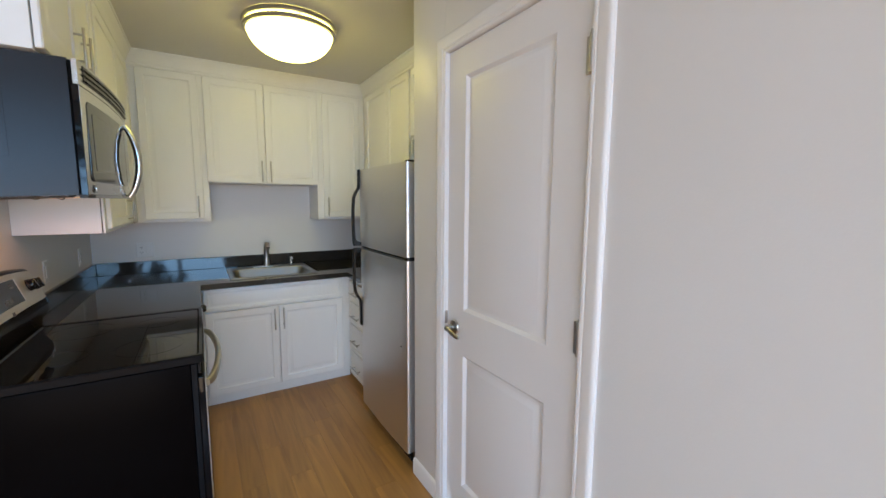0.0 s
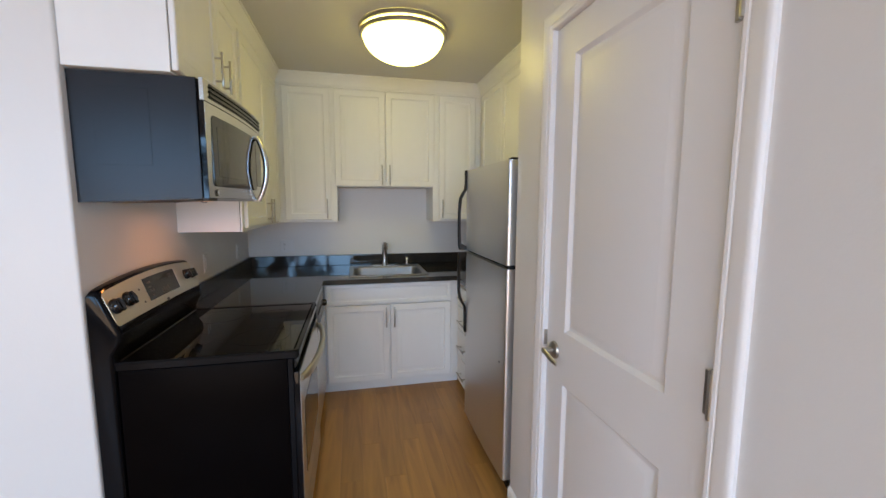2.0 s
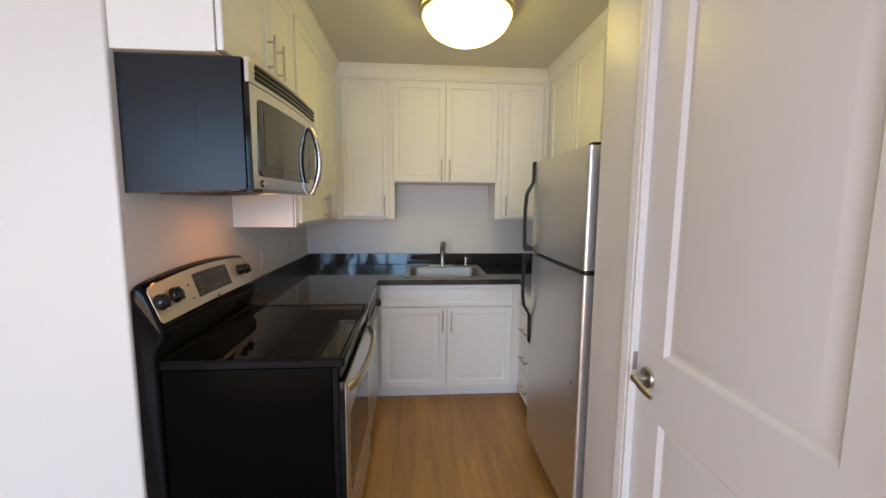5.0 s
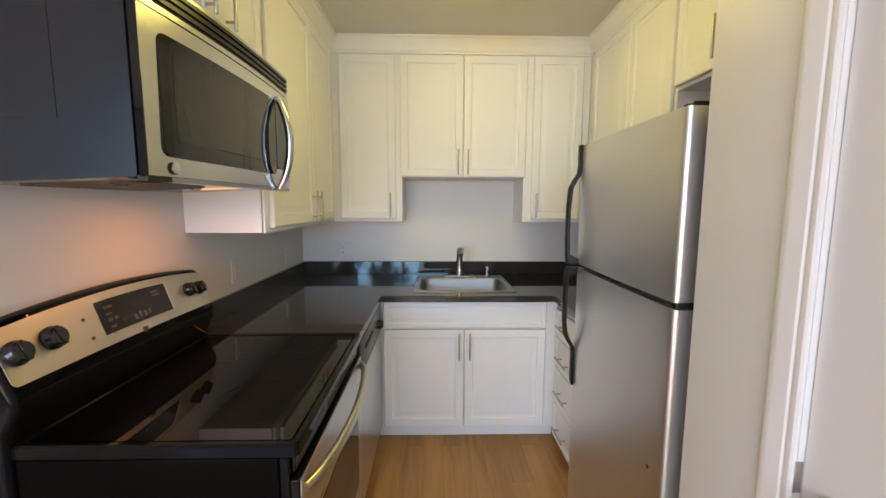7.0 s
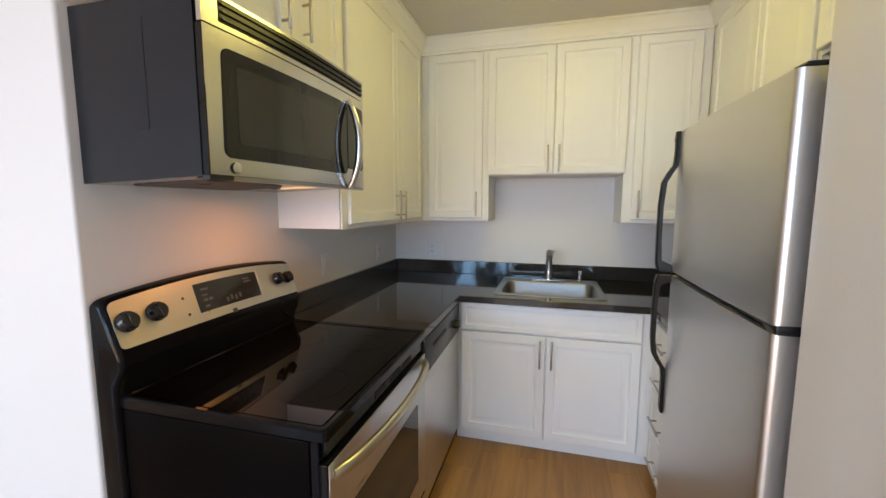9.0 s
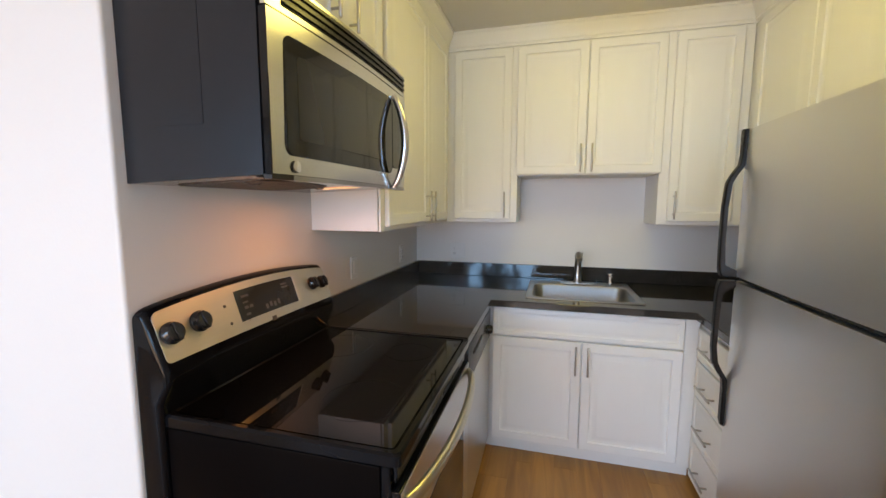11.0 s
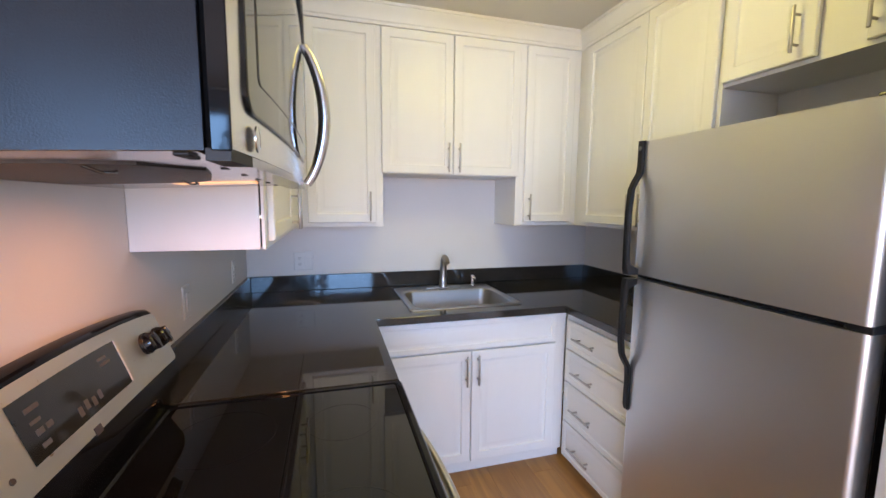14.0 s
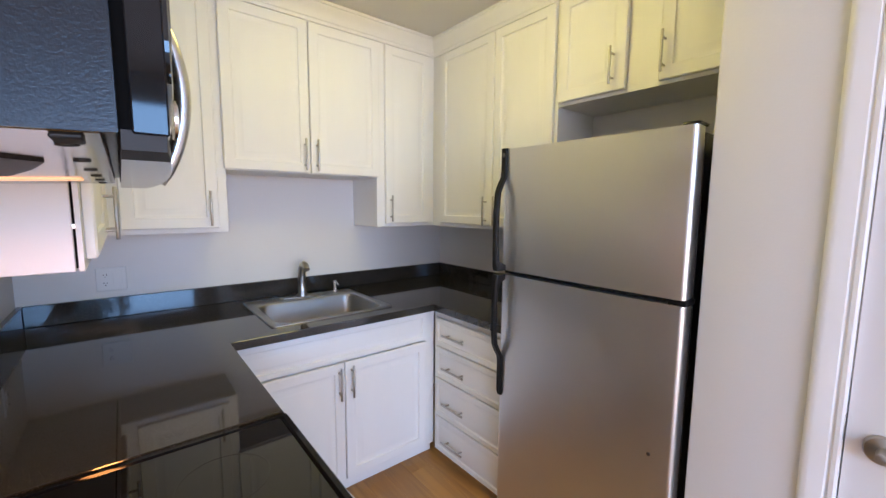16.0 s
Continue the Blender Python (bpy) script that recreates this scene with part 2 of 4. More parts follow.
def turned(profile, centre, axis="Z", n=32, m=None, bm=None):
    """A turned body from (radius, height) pairs round an axis through centre."""
    b = bmesh.new()
    rings = []
    for r, h in profile:
        if r < 1e-5:
            rings.append([b.verts.new((0, 0, h))])
        else:
            rings.append([b.verts.new((r * math.cos(2 * math.pi * k / n), r * math.sin(2 * math.pi * k / n), h)) for k in range(n)])
    for a, c in zip(rings, rings[1:]):
        for k in range(n):
            vs = [a[k % len(a)], a[(k + 1) % len(a)], c[(k + 1) % len(c)], c[k % len(c)]]
            vs = list(dict.fromkeys(vs))
            if len(vs) > 2:
                b.faces.new(vs)
    for ring, flip in ((rings[0], True), (rings[-1], False)):
        if len(ring) > 2 and profile[0] != profile[-1]:
            b.faces.new(ring[::-1] if flip else ring)
    if profile[0] == profile[-1]:
        bmesh.ops.remove_doubles(b, verts=b.verts[:], dist=1e-6)
    turn = {"Z": Matrix(), "X": Matrix.Rotation(radians(90), 4, "Y"), "-X": Matrix.Rotation(radians(-90), 4, "Y"), "-Y": Matrix.Rotation(radians(90), 4, "X")}[axis]
    bmesh.ops.transform(b, verts=b.verts[:], matrix=Matrix.Translation(centre) @ turn)
    return joined(b, m, bm)


def loops_panel(x0, x1, z0, z1, steps, m=None, bm=None):
    """A front in the xz plane (outside is -y): rectangles, each inset and set back as steps say, skinned, both ends closed."""
    b = bmesh.new()
    rings = []
    for s in steps:
        i, y = s[0], s[1]
        rings.append([b.verts.new(v) for v in ((x0 + i, y, z0 + i), (x1 - i, y, z0 + i), (x1 - i, y, z1 - i), (x0 + i, y, z1 - i))])
    for a, c in zip(rings, rings[1:]):
        for k in range(4):
            b.faces.new((a[k], a[(k + 1) % 4], c[(k + 1) % 4], c[k]))
    b.faces.new(rings[0][::-1])
    b.faces.new(rings[-1])
    return joined(b, m, bm)


def extruded(profile, a, c, axis, m=None, bm=None):
    """A closed outline, in the plane across axis, run from a to c along it. axis y: outline in (x, z); x: in (y, z); z: in (x, y)."""
    b = bmesh.new()
    place = {"y": lambda p, t: (p[0], t, p[1]), "x": lambda p, t: (t, p[0], p[1]), "z": lambda p, t: (p[0], p[1], t)}[axis]
    r0 = [b.verts.new(place(p, a)) for p in profile]
    r1 = [b.verts.new(place(p, c)) for p in profile]
    n = len(profile)
    for k in range(n):
        b.faces.new((r0[k], r0[(k + 1) % n], r1[(k + 1) % n], r1[k]))
    b.faces.new(r0[::-1])
    b.faces.new(r1)
    return joined(b, m, bm)


def rounded_rect(x0, x1, y0, y1, r, n=6):
    pts = []
    for cx, cy, a0 in ((x1 - r, y1 - r, 0), (x0 + r, y1 - r, 90), (x0 + r, y0 + r, 180), (x1 - r, y0 + r, 270)):
        for k in range(n + 1):
            a = radians(a0 + 90 * k / n)
            pts.append((cx + r * math.cos(a), cy + r * math.sin(a)))
    return pts


FRONT_BACK = Matrix()
FACE_RIGHT = Matrix.Rotation(radians(90), 4, "Z")
FACE_LEFT = Matrix.Rotation(radians(-90), 4, "Z")


def facing(turn, x, y):
    """Local frame of a front: local x along it, local -y out of it, with its origin at (x, y)."""
    return Matrix.Translation((x, y, 0)) @ turn


DOOR_STEPS = [(0.002, 0.020), (0.0, 0.018), (0.0, 0.004), (0.004, 0.0), (0.048, 0.0), (0.052, 0.007), (0.060, 0.0095), (0.066, 0.0095), (0.088, 0.0015), (0.092, 0.0012)]
DRAWER_STEPS = [(0.002, 0.020), (0.0, 0.018), (0.0, 0.004), (0.004, 0.0), (0.026, 0.0), (0.030, 0.005), (0.036, 0.0065), (0.040, 0.0065), (0.054, 0.0015), (0.056, 0.0012)]


def bar_pull(m, x, z, length, upright, parent):
    """A flat-ended bar pull on two posts, on a front at local y = 0."""
    h = length / 2
    d = (0, 0, 1) if upright else (1, 0, 0)
    c = Vector((x, 0, z))
    v = Vector(d)
    bm = rod(c - v * h + Vector((0, -0.030, 0)), c + v * h + Vector((0, -0.030, 0)), 0.0055, n=14, round_end=0.001)
    for s in (-0.64, 0.64):
        q = c + v * h * s
        rod(q + Vector((0, -0.028, 0)), q + Vector((0, 0.001, 0)), 0.0045, n=12, bm=bm)
    bmesh.ops.transform(bm, verts=bm.verts[:], matrix=m)
    return part("handle", bm, NICKEL, parent, "satin nickel bar pull")


def cabinet(name, m, x0, x1, z0, z1, depth, fronts, label, group, basin=0.0, gap=0.0):
    """A cabinet in the local frame m: body with a face frame at y = 0.02 and overlaid fronts at y = 0.
    fronts: (kind, x0, x1, z0, z1, pull), pull: (x, z, length, upright) or None."""
    base = m @ Vector(((x0 + x1) / 2, depth / 2, z0))
    cab = thing(name, base, label, "cabinet", group)
    toe = 0.060 if z0 < 0.1 else 0.0
    if toe:
        part("toe_board", box(x0, x1, 0.056, depth, z0, z0 + toe, m=m), CAB, cab)
    back = 0.029 + gap if gap else 0.0235
    body = box(x0, x1, back, depth, z0 + toe, z1 - basin, 0.0015)
    if gap:
        box(x0, x1, 0.0203, 0.0290, z0, z1, 0.0005, bm=body)
    if basin:
        box(x0, x1, 0.0235, 0.045, z1 - basin, z1, bm=body)
    bmesh.ops.transform(body, verts=body.verts[:], matrix=m)
    part("body", body, CAB, cab)
    if gap:
        # no real part: a black strip for the shade in the slit
        part("gasket_or_gap_shade", box(x0 + 0.008, x1 - 0.008, 0.0288, back + 0.0005, z0 + 0.006, z1 - 0.1, m=m), GAP_SHADE, cab, "black strip standing for the shade in the gap behind the face frame")
        for hz in (z0 + 0.085, z1 - 0.25):
            part("clip", box(x0 + 0.001, x0 + 0.030, 0.0288, back + 0.0005, hz, hz + 0.008, m=m), NICKEL, cab, "nickel clip in the gap")
    for kind, a, c, lo, hi, pull in fronts:
        d = part(kind, loops_panel(a, c, lo, hi, DOOR_STEPS if kind == "door" else DRAWER_STEPS, m=m), CAB, cab)
        if pull:
            bar_pull(m, pull[0], pull[1], pull[2], pull[3], d)
    return cab


# ---- the room ----
X_L, X_R, Y_B, Y_N, X_C, Z_C = -0.71, 1.63, 3.87, 1.665, 0.93, 2.50
X_W, Y_S, T = -3.2, -2.2, 0.12
Y_P0, Y_P1 = 1.69, 1.809
DOOR_Y0, DOOR_Y1, DOOR_H = 0.754, 1.496, 2.10
WIN_X0, WIN_X1, WIN_Z0, WIN_Z1 = -2.90, 0.65, 0.22, 2.32

_bull = [(X_L - 0.010 + 0.010 * math.sin(radians(a)), Y_N + 0.010 - 0.010 * math.cos(radians(a))) for a in (0, 22, 45, 68, 90)]
structure("wall_left", extruded(_bull + [(X_L, Y_B + T), (X_L - T, Y_B + T), (X_L - T, Y_N + T), (X_W, Y_N + T), (X_W, Y_N)], 0, Z_C, "z"), WALL, "off-white painted wall behind the range, with a rounded corner", "wall")
structure("wall_back", box(X_L, X_R, Y_B, Y_B + T, 0, Z_C), WALL, "off-white painted wall behind the sink", "wall")
structure("wall_right", box(X_R, X_R + T, Y_P0, Y_B + T, 0, Z_C), WALL, "off-white painted wall behind the refrigerator", "wall")
structure("wall_partition", box(X_C + T, X_R, Y_P0, Y_P1, 0, Z_C), WALL, "painted partition beside the refrigerator", "wall")
wb = bmesh.new()
box(X_C, X_C + T, Y_S, DOOR_Y0 - 0.02, 0, Z_C, bm=wb)
box(X_C, X_C + T, DOOR_Y1 + 0.02, Y_P1, 0, Z_C, 0.005, 3, bm=wb)
box(X_C, X_C + T, DOOR_Y0 - 0.02, DOOR_Y1 + 0.02, DOOR_H + 0.02, Z_C, bm=wb)
structure("wall_closet", wb, WALL, "off-white painted wall with a closet door", "wall")
structure("wall_west", box(X_W - T, X_W, Y_S - T, Y_N + T, 0, Z_C), WALL, "off-white painted wall", "wall")
wb = bmesh.new()
box(X_W, WIN_X0, Y_S - T, Y_S, 0, Z_C, bm=wb)
box(WIN_X1, X_C + T, Y_S - T, Y_S, 0, Z_C, bm=wb)
box(WIN_X0, WIN_X1, Y_S - T, Y_S, 0, WIN_Z0, bm=wb)
box(WIN_X0, WIN_X1, Y_S - T, Y_S, WIN_Z1, Z_C, bm=wb)
structure("wall_south", wb, WALL, "off-white painted wall with a wide window", "wall")
wb = bmesh.new()
box(X_W - T, X_C + T, Y_S - T, Y_N + T, Z_C, Z_C + 0.1, bm=wb)
box(X_L - T, X_R + T, Y_N + T, Y_B + T, Z_C, Z_C + 0.1, bm=wb)
box(X_C + T, X_R + T, Y_P0, Y_N + T, Z_C, Z_C + 0.1, bm=wb)
structure("ceiling", wb, CEIL, "beige-grey painted ceiling", "ceiling")
# closet behind the door
wb = bmesh.new()
box(X_R, X_R + T, DOOR_Y0 - 0.3, Y_P0, 0, Z_C, bm=wb)
box(X_C + T, X_R, DOOR_Y0 - 0.3 - T, DOOR_Y0 - 0.3, 0, Z_C, bm=wb)
structure("wall_closet_inner", wb, WALL, "painted closet walls", "wall")
structure("ground", box(-60, 60, -60, 60, -0.35, -0.30), material("grass_ground", (0.07, 0.10, 0.04), 0.9, vary=0.3, scale=0.8), "plain green ground outside", "ground")

# window behind the walk, widened westward to throw more light on the closet wall
win = thing("window_1", (WIN_X0, Y_S - 0.06, WIN_Z0), "wide white-framed window with four panes", "window", kind="structure")
for a, c in ((WIN_X0, -1.85), (-1.85, -1.12), (-1.12, -0.43), (-0.43, WIN_X1)):
    fb = bmesh.new()
    box(a, a + 0.035, Y_S - 0.10, Y_S - 0.04, WIN_Z0, WIN_Z1, 0.003, bm=fb)
    box(c - 0.035, c, Y_S - 0.10, Y_S - 0.04, WIN_Z0, WIN_Z1, 0.003, bm=fb)
    box(a + 0.035, c - 0.035, Y_S - 0.10, Y_S - 0.04, WIN_Z0, WIN_Z0 + 0.04, 0.003, bm=fb)
    box(a + 0.035, c - 0.035, Y_S - 0.10, Y_S - 0.04, WIN_Z1 - 0.04, WIN_Z1, 0.003, bm=fb)
    part("window_frame", fb, TRIM, win)
part("window_sill", box(WIN_X0 - 0.03, WIN_X1 + 0.03, Y_S - 0.03, Y_S + 0.03, WIN_Z0 - 0.025, WIN_Z0 - 0.002, 0.003), TRIM, win)


# an unseen tree, added to put dark blobs into the window's reflections
LEAF_G = material("leaf_green", (0.05, 0.085, 0.028), 0.5, vary=0.4, scale=4)
BARK = material("bark", (0.09, 0.065, 0.045), 0.9, vary=0.3, scale=12, bump=0.4, bump_scale=60)
tree = thing("tree", (-0.90, -2.72, -0.30), "small leafy green tree, added unseen outside the window for dark shapes in its reflection", "tree")
tb = tube([(-0.90, -2.72, -0.30), (-0.93, -2.71, 0.5), (-0.88, -2.73, 1.3), (-0.91, -2.72, 2.0)], [0.05, 0.042, 0.032, 0.014], n=10, up=(1, 0, 0))
CLUMPS = [(-0.78, 2.18, 0.30), (-1.10, 2.08, 0.26), (-0.95, 2.42, 0.30), (-0.40, 2.02, 0.10), (-0.36, 2.22, 0.07), (-1.78, 2.02, 0.22), (-1.66, 1.74, 0.15), (-0.86, 1.82, 0.16)]
for cx, cz, cr in CLUMPS:
    tube([(-0.90, -2.72, min(cz, 1.9) - 0.35), ((cx - 0.90) / 2, -2.71, cz - 0.14), (cx, -2.72, cz)], [0.016, 0.010, 0.004], n=6, up=(0, 1, 0), bm=tb)
part("trunk", tb, BARK, tree)
rt = random.Random(11)
lb = bmesh.new()
for cx, cz, cr in CLUMPS:
    for k in range(int(3600 * cr * cr) + 30):
        v = Vector((rt.gauss(0, 1), rt.gauss(0, 1), rt.gauss(0, 1))).normalized() * cr * rt.random() ** 0.45
        q = Matrix.Translation((cx + v.x, -2.72 + 0.5 * v.y, cz + v.z)) @ Matrix.Rotation(rt.uniform(0, 6.28), 4, (rt.random() - 0.5, rt.random() - 0.5, rt.random() - 0.5))
        w = rt.uniform(0.018, 0.032)
        lb.faces.new([lb.verts.new(q @ Vector(p)) for p in ((0, -1.7 * w, 0), (w, -0.2 * w, 0.3 * w), (0, 1.9 * w, 0), (-w, -0.2 * w, 0.3 * w))])
part("crown", lb, LEAF_G, tree, flat=True)


def swept(path, profile):
    """A moulding along a plan line; profile: (out, z), out to the left of the way."""
    b = bmesh.new()
    rings = []
    pts = [Vector((x, y, 0)) for x, y in path]
    for i, p in enumerate(pts):
        n = Vector()
        ways = []
        if i:
            ways.append((p - pts[i - 1]).normalized())
        if i < len(pts) - 1:
            ways.append((pts[i + 1] - p).normalized())
        ns = [Vector((-w.y, w.x, 0)) for w in ways]
        n = sum(ns, Vector())
        n = n / (n.length * n.normalized().dot(ns[0]))
        rings.append([b.verts.new(p + n * o + Vector((0, 0, z))) for o, z in profile])
    k = len(profile)
    for a, c in zip(rings, rings[1:]):
        for j in range(k):
            b.faces.new((a[j], a[(j + 1) % k], c[(j + 1) % k], c[j]))
    b.faces.new(rings[0][::-1])
    b.faces.new(rings[-1])
    return b


# cabinet faces (the fronts of the doors)
XF_L, YF_B, XF_R = -0.37, 3.528, 1.295
CROWN = [(0.0, 2.397), (0.010, 2.397), (0.012, 2.412), (0.018, 2.416), (0.022, 2.432), (0.034, 2.456), (0.046, 2.468), (0.050, 2.482), (0.056, 2.484), (0.056, 2.4985), (0.0, 2.4985)]
structure("crown_trim", swept([(XF_R + 0.021, Y_P1 + 0.003), (XF_R + 0.021, YF_B + 0.021), (XF_L - 0.021, YF_B + 0.021), (XF_L - 0.021, Y_N + 0.012)], CROWN), CAB, "white painted crown moulding above the wall cabinets", "trim")
BASEB = [(0.0, 0.001), (0.012, 0.001), (0.012, 0.075), (0.009, 0.082), (0.004, 0.088), (0.0, 0.09)]
structure("baseboard", swept([(X_C, DOOR_Y1 + 0.071), (X_C, Y_P1 - 0.004)][::1], BASEB), TRIM, "white painted baseboard", "baseboard")
structure("baseboard_near", swept([(X_C, Y_S), (X_C, DOOR_Y0 - 0.071)], BASEB), TRIM, "white painted baseboard", "baseboard")
structure("baseboard_nook", swept([(X_L - 0.005, Y_N), (X_W, Y_N)][::-1], [(-o, z) for o, z in BASEB]), TRIM, "white painted baseboard", "baseboard")

# ---- closet door ----
md = facing(FACE_LEFT, X_C, 0)          # local x = -world y, local y = world x - X_C
CASING = [(0.0, 0.0), (0.0, -0.006), (0.004, -0.009), (0.012, -0.009), (0.015, -0.0065), (0.018, -0.0065), (0.021, -0.010), (0.027, -0.011), (0.048, -0.013), (0.058, -0.014), (0.063, -0.012), (0.066, -0.008), (0.066, 0.0)]


def casing_leg(y_in, sign, z1):
    b = bmesh.new()
    lo = [b.verts.new((X_C + d, y_in + sign * o, 0.0)) for o, d in CASING]
    hi = [b.verts.new((X_C + d, y_in + sign * o, z1 + o)) for o, d in CASING]
    n = len(CASING)
    for k in range(n):
        b.faces.new((lo[k], lo[(k + 1) % n], hi[(k + 1) % n], hi[k]))
    b.faces.new(lo)
    b.faces.new(hi)
    return b


closet = thing("door_1", (X_C, DOOR_Y1, 0), "closed white two-panel closet door with a satin nickel lever", "door", kind="structure")
part("casing", casing_leg(DOOR_Y1 + 0.004, 1, DOOR_H + 0.004), TRIM, closet)
part("casing", casing_leg(DOOR_Y0 - 0.004, -1, DOOR_H + 0.004), TRIM, closet)
cb = bmesh.new()
ya, yb = DOOR_Y0 - 0.004, DOOR_Y1 + 0.004
r0 = [cb.verts.new((X_C + d, ya - o, DOOR_H + 0.004 + o)) for o, d in CASING]
r1 = [cb.verts.new((X_C + d, yb + o, DOOR_H + 0.004 + o)) for o, d in CASING]
for k in range(len(CASING)):
    cb.faces.new((r0[k], r0[(k + 1) % len(CASING)], r1[(k + 1) % len(CASING)], r1[k]))
part("casing", cb, TRIM, closet)
jb = bmesh.new()
box(X_C + 0.0005, X_C + T, DOOR_Y0 - 0.019, DOOR_Y0 - 0.003, 0, DOOR_H + 0.018, bm=jb)
box(X_C + 0.0005, X_C + T, DOOR_Y1 + 0.003, DOOR_Y1 + 0.019, 0, DOOR_H + 0.018, bm=jb)
box(X_C + 0.0005, X_C + T, DOOR_Y0 - 0.003, DOOR_Y1 + 0.003, DOOR_H + 0.003, DOOR_H + 0.018, bm=jb)
part("jamb", jb, TRIM, closet)
# leaf: a slab with two sunk, raised-field panels
LEAF = 0.012
leaf = bmesh.new()
P_Y0, P_Y1 = 0.894, 1.372
PZ = [(0.200, 0.812), (1.012, 1.984)]
lf = X_C + LEAF
ys = [DOOR_Y0, P_Y0, P_Y1, DOOR_Y1]
zs = [0.008, PZ[0][0], PZ[0][1], PZ[1][0], PZ[1][1], DOOR_H]
grid = [[leaf.verts.new((lf, y, z)) for z in zs] for y in ys]
for i in range(3):
    for j in range(5):
        if not (i == 1 and j in (1, 3)):
            leaf.faces.new((grid[i][j], grid[i + 1][j], grid[i + 1][j + 1], grid[i][j + 1]))
for j in (1, 3):
    prev = [grid[1][j], grid[2][j], grid[2][j + 1], grid[1][j + 1]]
    z0, z1 = zs[j], zs[j + 1]
    for o, d in ((0.005, 0.004), (0.013, 0.0118), (0.022, 0.0124), (0.029, 0.0105), (0.048, 0.004), (0.052, 0.0032)):
        ring = [leaf.verts.new(v) for v in ((lf + d, P_Y0 + o, z0 + o), (lf + d, P_Y1 - o, z0 + o), (lf + d, P_Y1 - o, z1 - o), (lf + d, P_Y0 + o, z1 - o))]
        for k in range(4):
            leaf.faces.new((prev[k], prev[(k + 1) % 4], ring[(k + 1) % 4], ring[k]))
        prev = ring
    leaf.faces.new(prev)
box(lf + 0.013, lf + 0.036, DOOR_Y0, DOOR_Y1, 0.008, DOOR_H, bm=leaf)
for a, c in (((DOOR_Y0, 0.008), (DOOR_Y0, DOOR_H)), ((DOOR_Y1, 0.008), (DOOR_Y1, DOOR_H)), ((DOOR_Y0, DOOR_H), (DOOR_Y1, DOOR_H))):
    leaf.faces.new([leaf.verts.new(v) for v in ((lf, a[0], a[1]), (lf, c[0], c[1]), (lf + 0.013, c[0], c[1]), (lf + 0.013, a[0], a[1]))])
bmesh.ops.remove_doubles(leaf, verts=leaf.verts[:], dist=1e-5)
leaf_ob = part("leaf", leaf, DOORP, closet)
for zc in (0.25, 1.077, 1.88):
    hb = rod((X_C - 0.004, DOOR_Y0 - 0.002, zc - 0.051), (X_C - 0.004, DOOR_Y0 - 0.002, zc + 0.051), 0.0075, n=14)
    box(X_C + 0.004, X_C + LEAF - 0.001, DOOR_Y0 - 0.006, DOOR_Y0 + 0.024, zc - 0.05, zc + 0.05, 0.001, bm=hb)
    rod((X_C - 0.004, DOOR_Y0 - 0.002, zc + 0.051), (X_C - 0.004, DOOR_Y0 - 0.002, zc + 0.060), 0.005, n=12, bm=hb)
    part("hinge", hb, NICKEL, closet, "satin nickel butt hinge")
KY, KZ = 1.436, 0.925
part("rosette", turned([(0.033, 0.0), (0.033, 0.004), (0.030, 0.009), (0.020, 0.012), (0.014, 0.014)], (lf - 0.0005, KY, KZ), "-X", 28), NICKEL, closet, "round satin nickel rosette")
lv = rod((lf - 0.012, KY, KZ), (lf - 0.052, KY, KZ), 0.011, n=18, round_end=0.002)
tube([(lf - 0.046, KY, KZ), (lf - 0.048, KY - 0.02, KZ - 0.003), (lf - 0.047, KY - 0.045, KZ - 0.010), (lf - 0.046, KY - 0.07, KZ - 0.015), (lf - 0.045, KY - 0.092, KZ - 0.016)], [0.010, 0.0105, 0.011, 0.010, 0.007], flat=0.6, n=14, up=(1, 0, 0), bm=lv)
part("lever", lv, NICKEL, closet, "satin nickel lever handle")
part("strike_plate", box(X_C - 0.0022, X_C + 0.012, DOOR_Y1 + 0.0022, DOOR_Y1 + 0.0045, KZ + 0.00, KZ + 0.060, 0.0005), NICKEL, closet)

# ---- wall cabinets ----
GW, GB = "wall cabinets", "base cabinets"
ml, mb, mr = facing(FACE_RIGHT, XF_L, 0), facing(FRONT_BACK, 0, YF_B), facing(FACE_LEFT, XF_R, 0)
D_L, D_B, D_R = XF_L - X_L - 0.001, Y_B - YF_B - 0.001, X_R - XF_R - 0.001
ZT = 2.498
cabinet("wall_cabinet", ml, 1.678, 2.455, 1.918, ZT, D_L, [
    ("door", 1.682, 2.118, 1.925, 2.388, (2.075, 2.05, 0.15, True)), ("door", 2.122, 2.450, 1.925, 2.388, (2.19, 2.05, 0.15, True))],
    "short white raised-panel wall cabinet above the microwave", GW)
cabinet("wall_cabinet", ml, 2.457, Y_B - 0.002, 1.318, ZT, D_L, [
    ("door", 2.500, 3.060, 1.338, 2.388, (3.020, 1.42, 0.165, True)), ("door", 3.064, 3.492, 1.338, 2.388, (3.105, 1.42, 0.165, True))],
    "tall white raised-panel wall cabinet beside the microwave", GW, gap=0.0045)
cabinet("wall_cabinet", mb, XF_L - 0.019, 0.071, 1.316, ZT, D_B, [
    ("door", -0.335, 0.030, 1.338, 2.388, (-0.005, 1.43, 0.16, True))],
    "narrow white raised-panel wall cabinet with one door", GW)
cabinet("wall_cabinet", mb, 0.073, 0.882, 1.612, ZT, D_B, [
    ("door", 0.062, 0.473, 1.616, 2.388, (0.443, 1.71, 0.165, True)), ("door", 0.478, 0.892, 1.616, 2.388, (0.508, 1.71, 0.165, True))],
    "white raised-panel wall cabinet with two doors above the sink", GW)
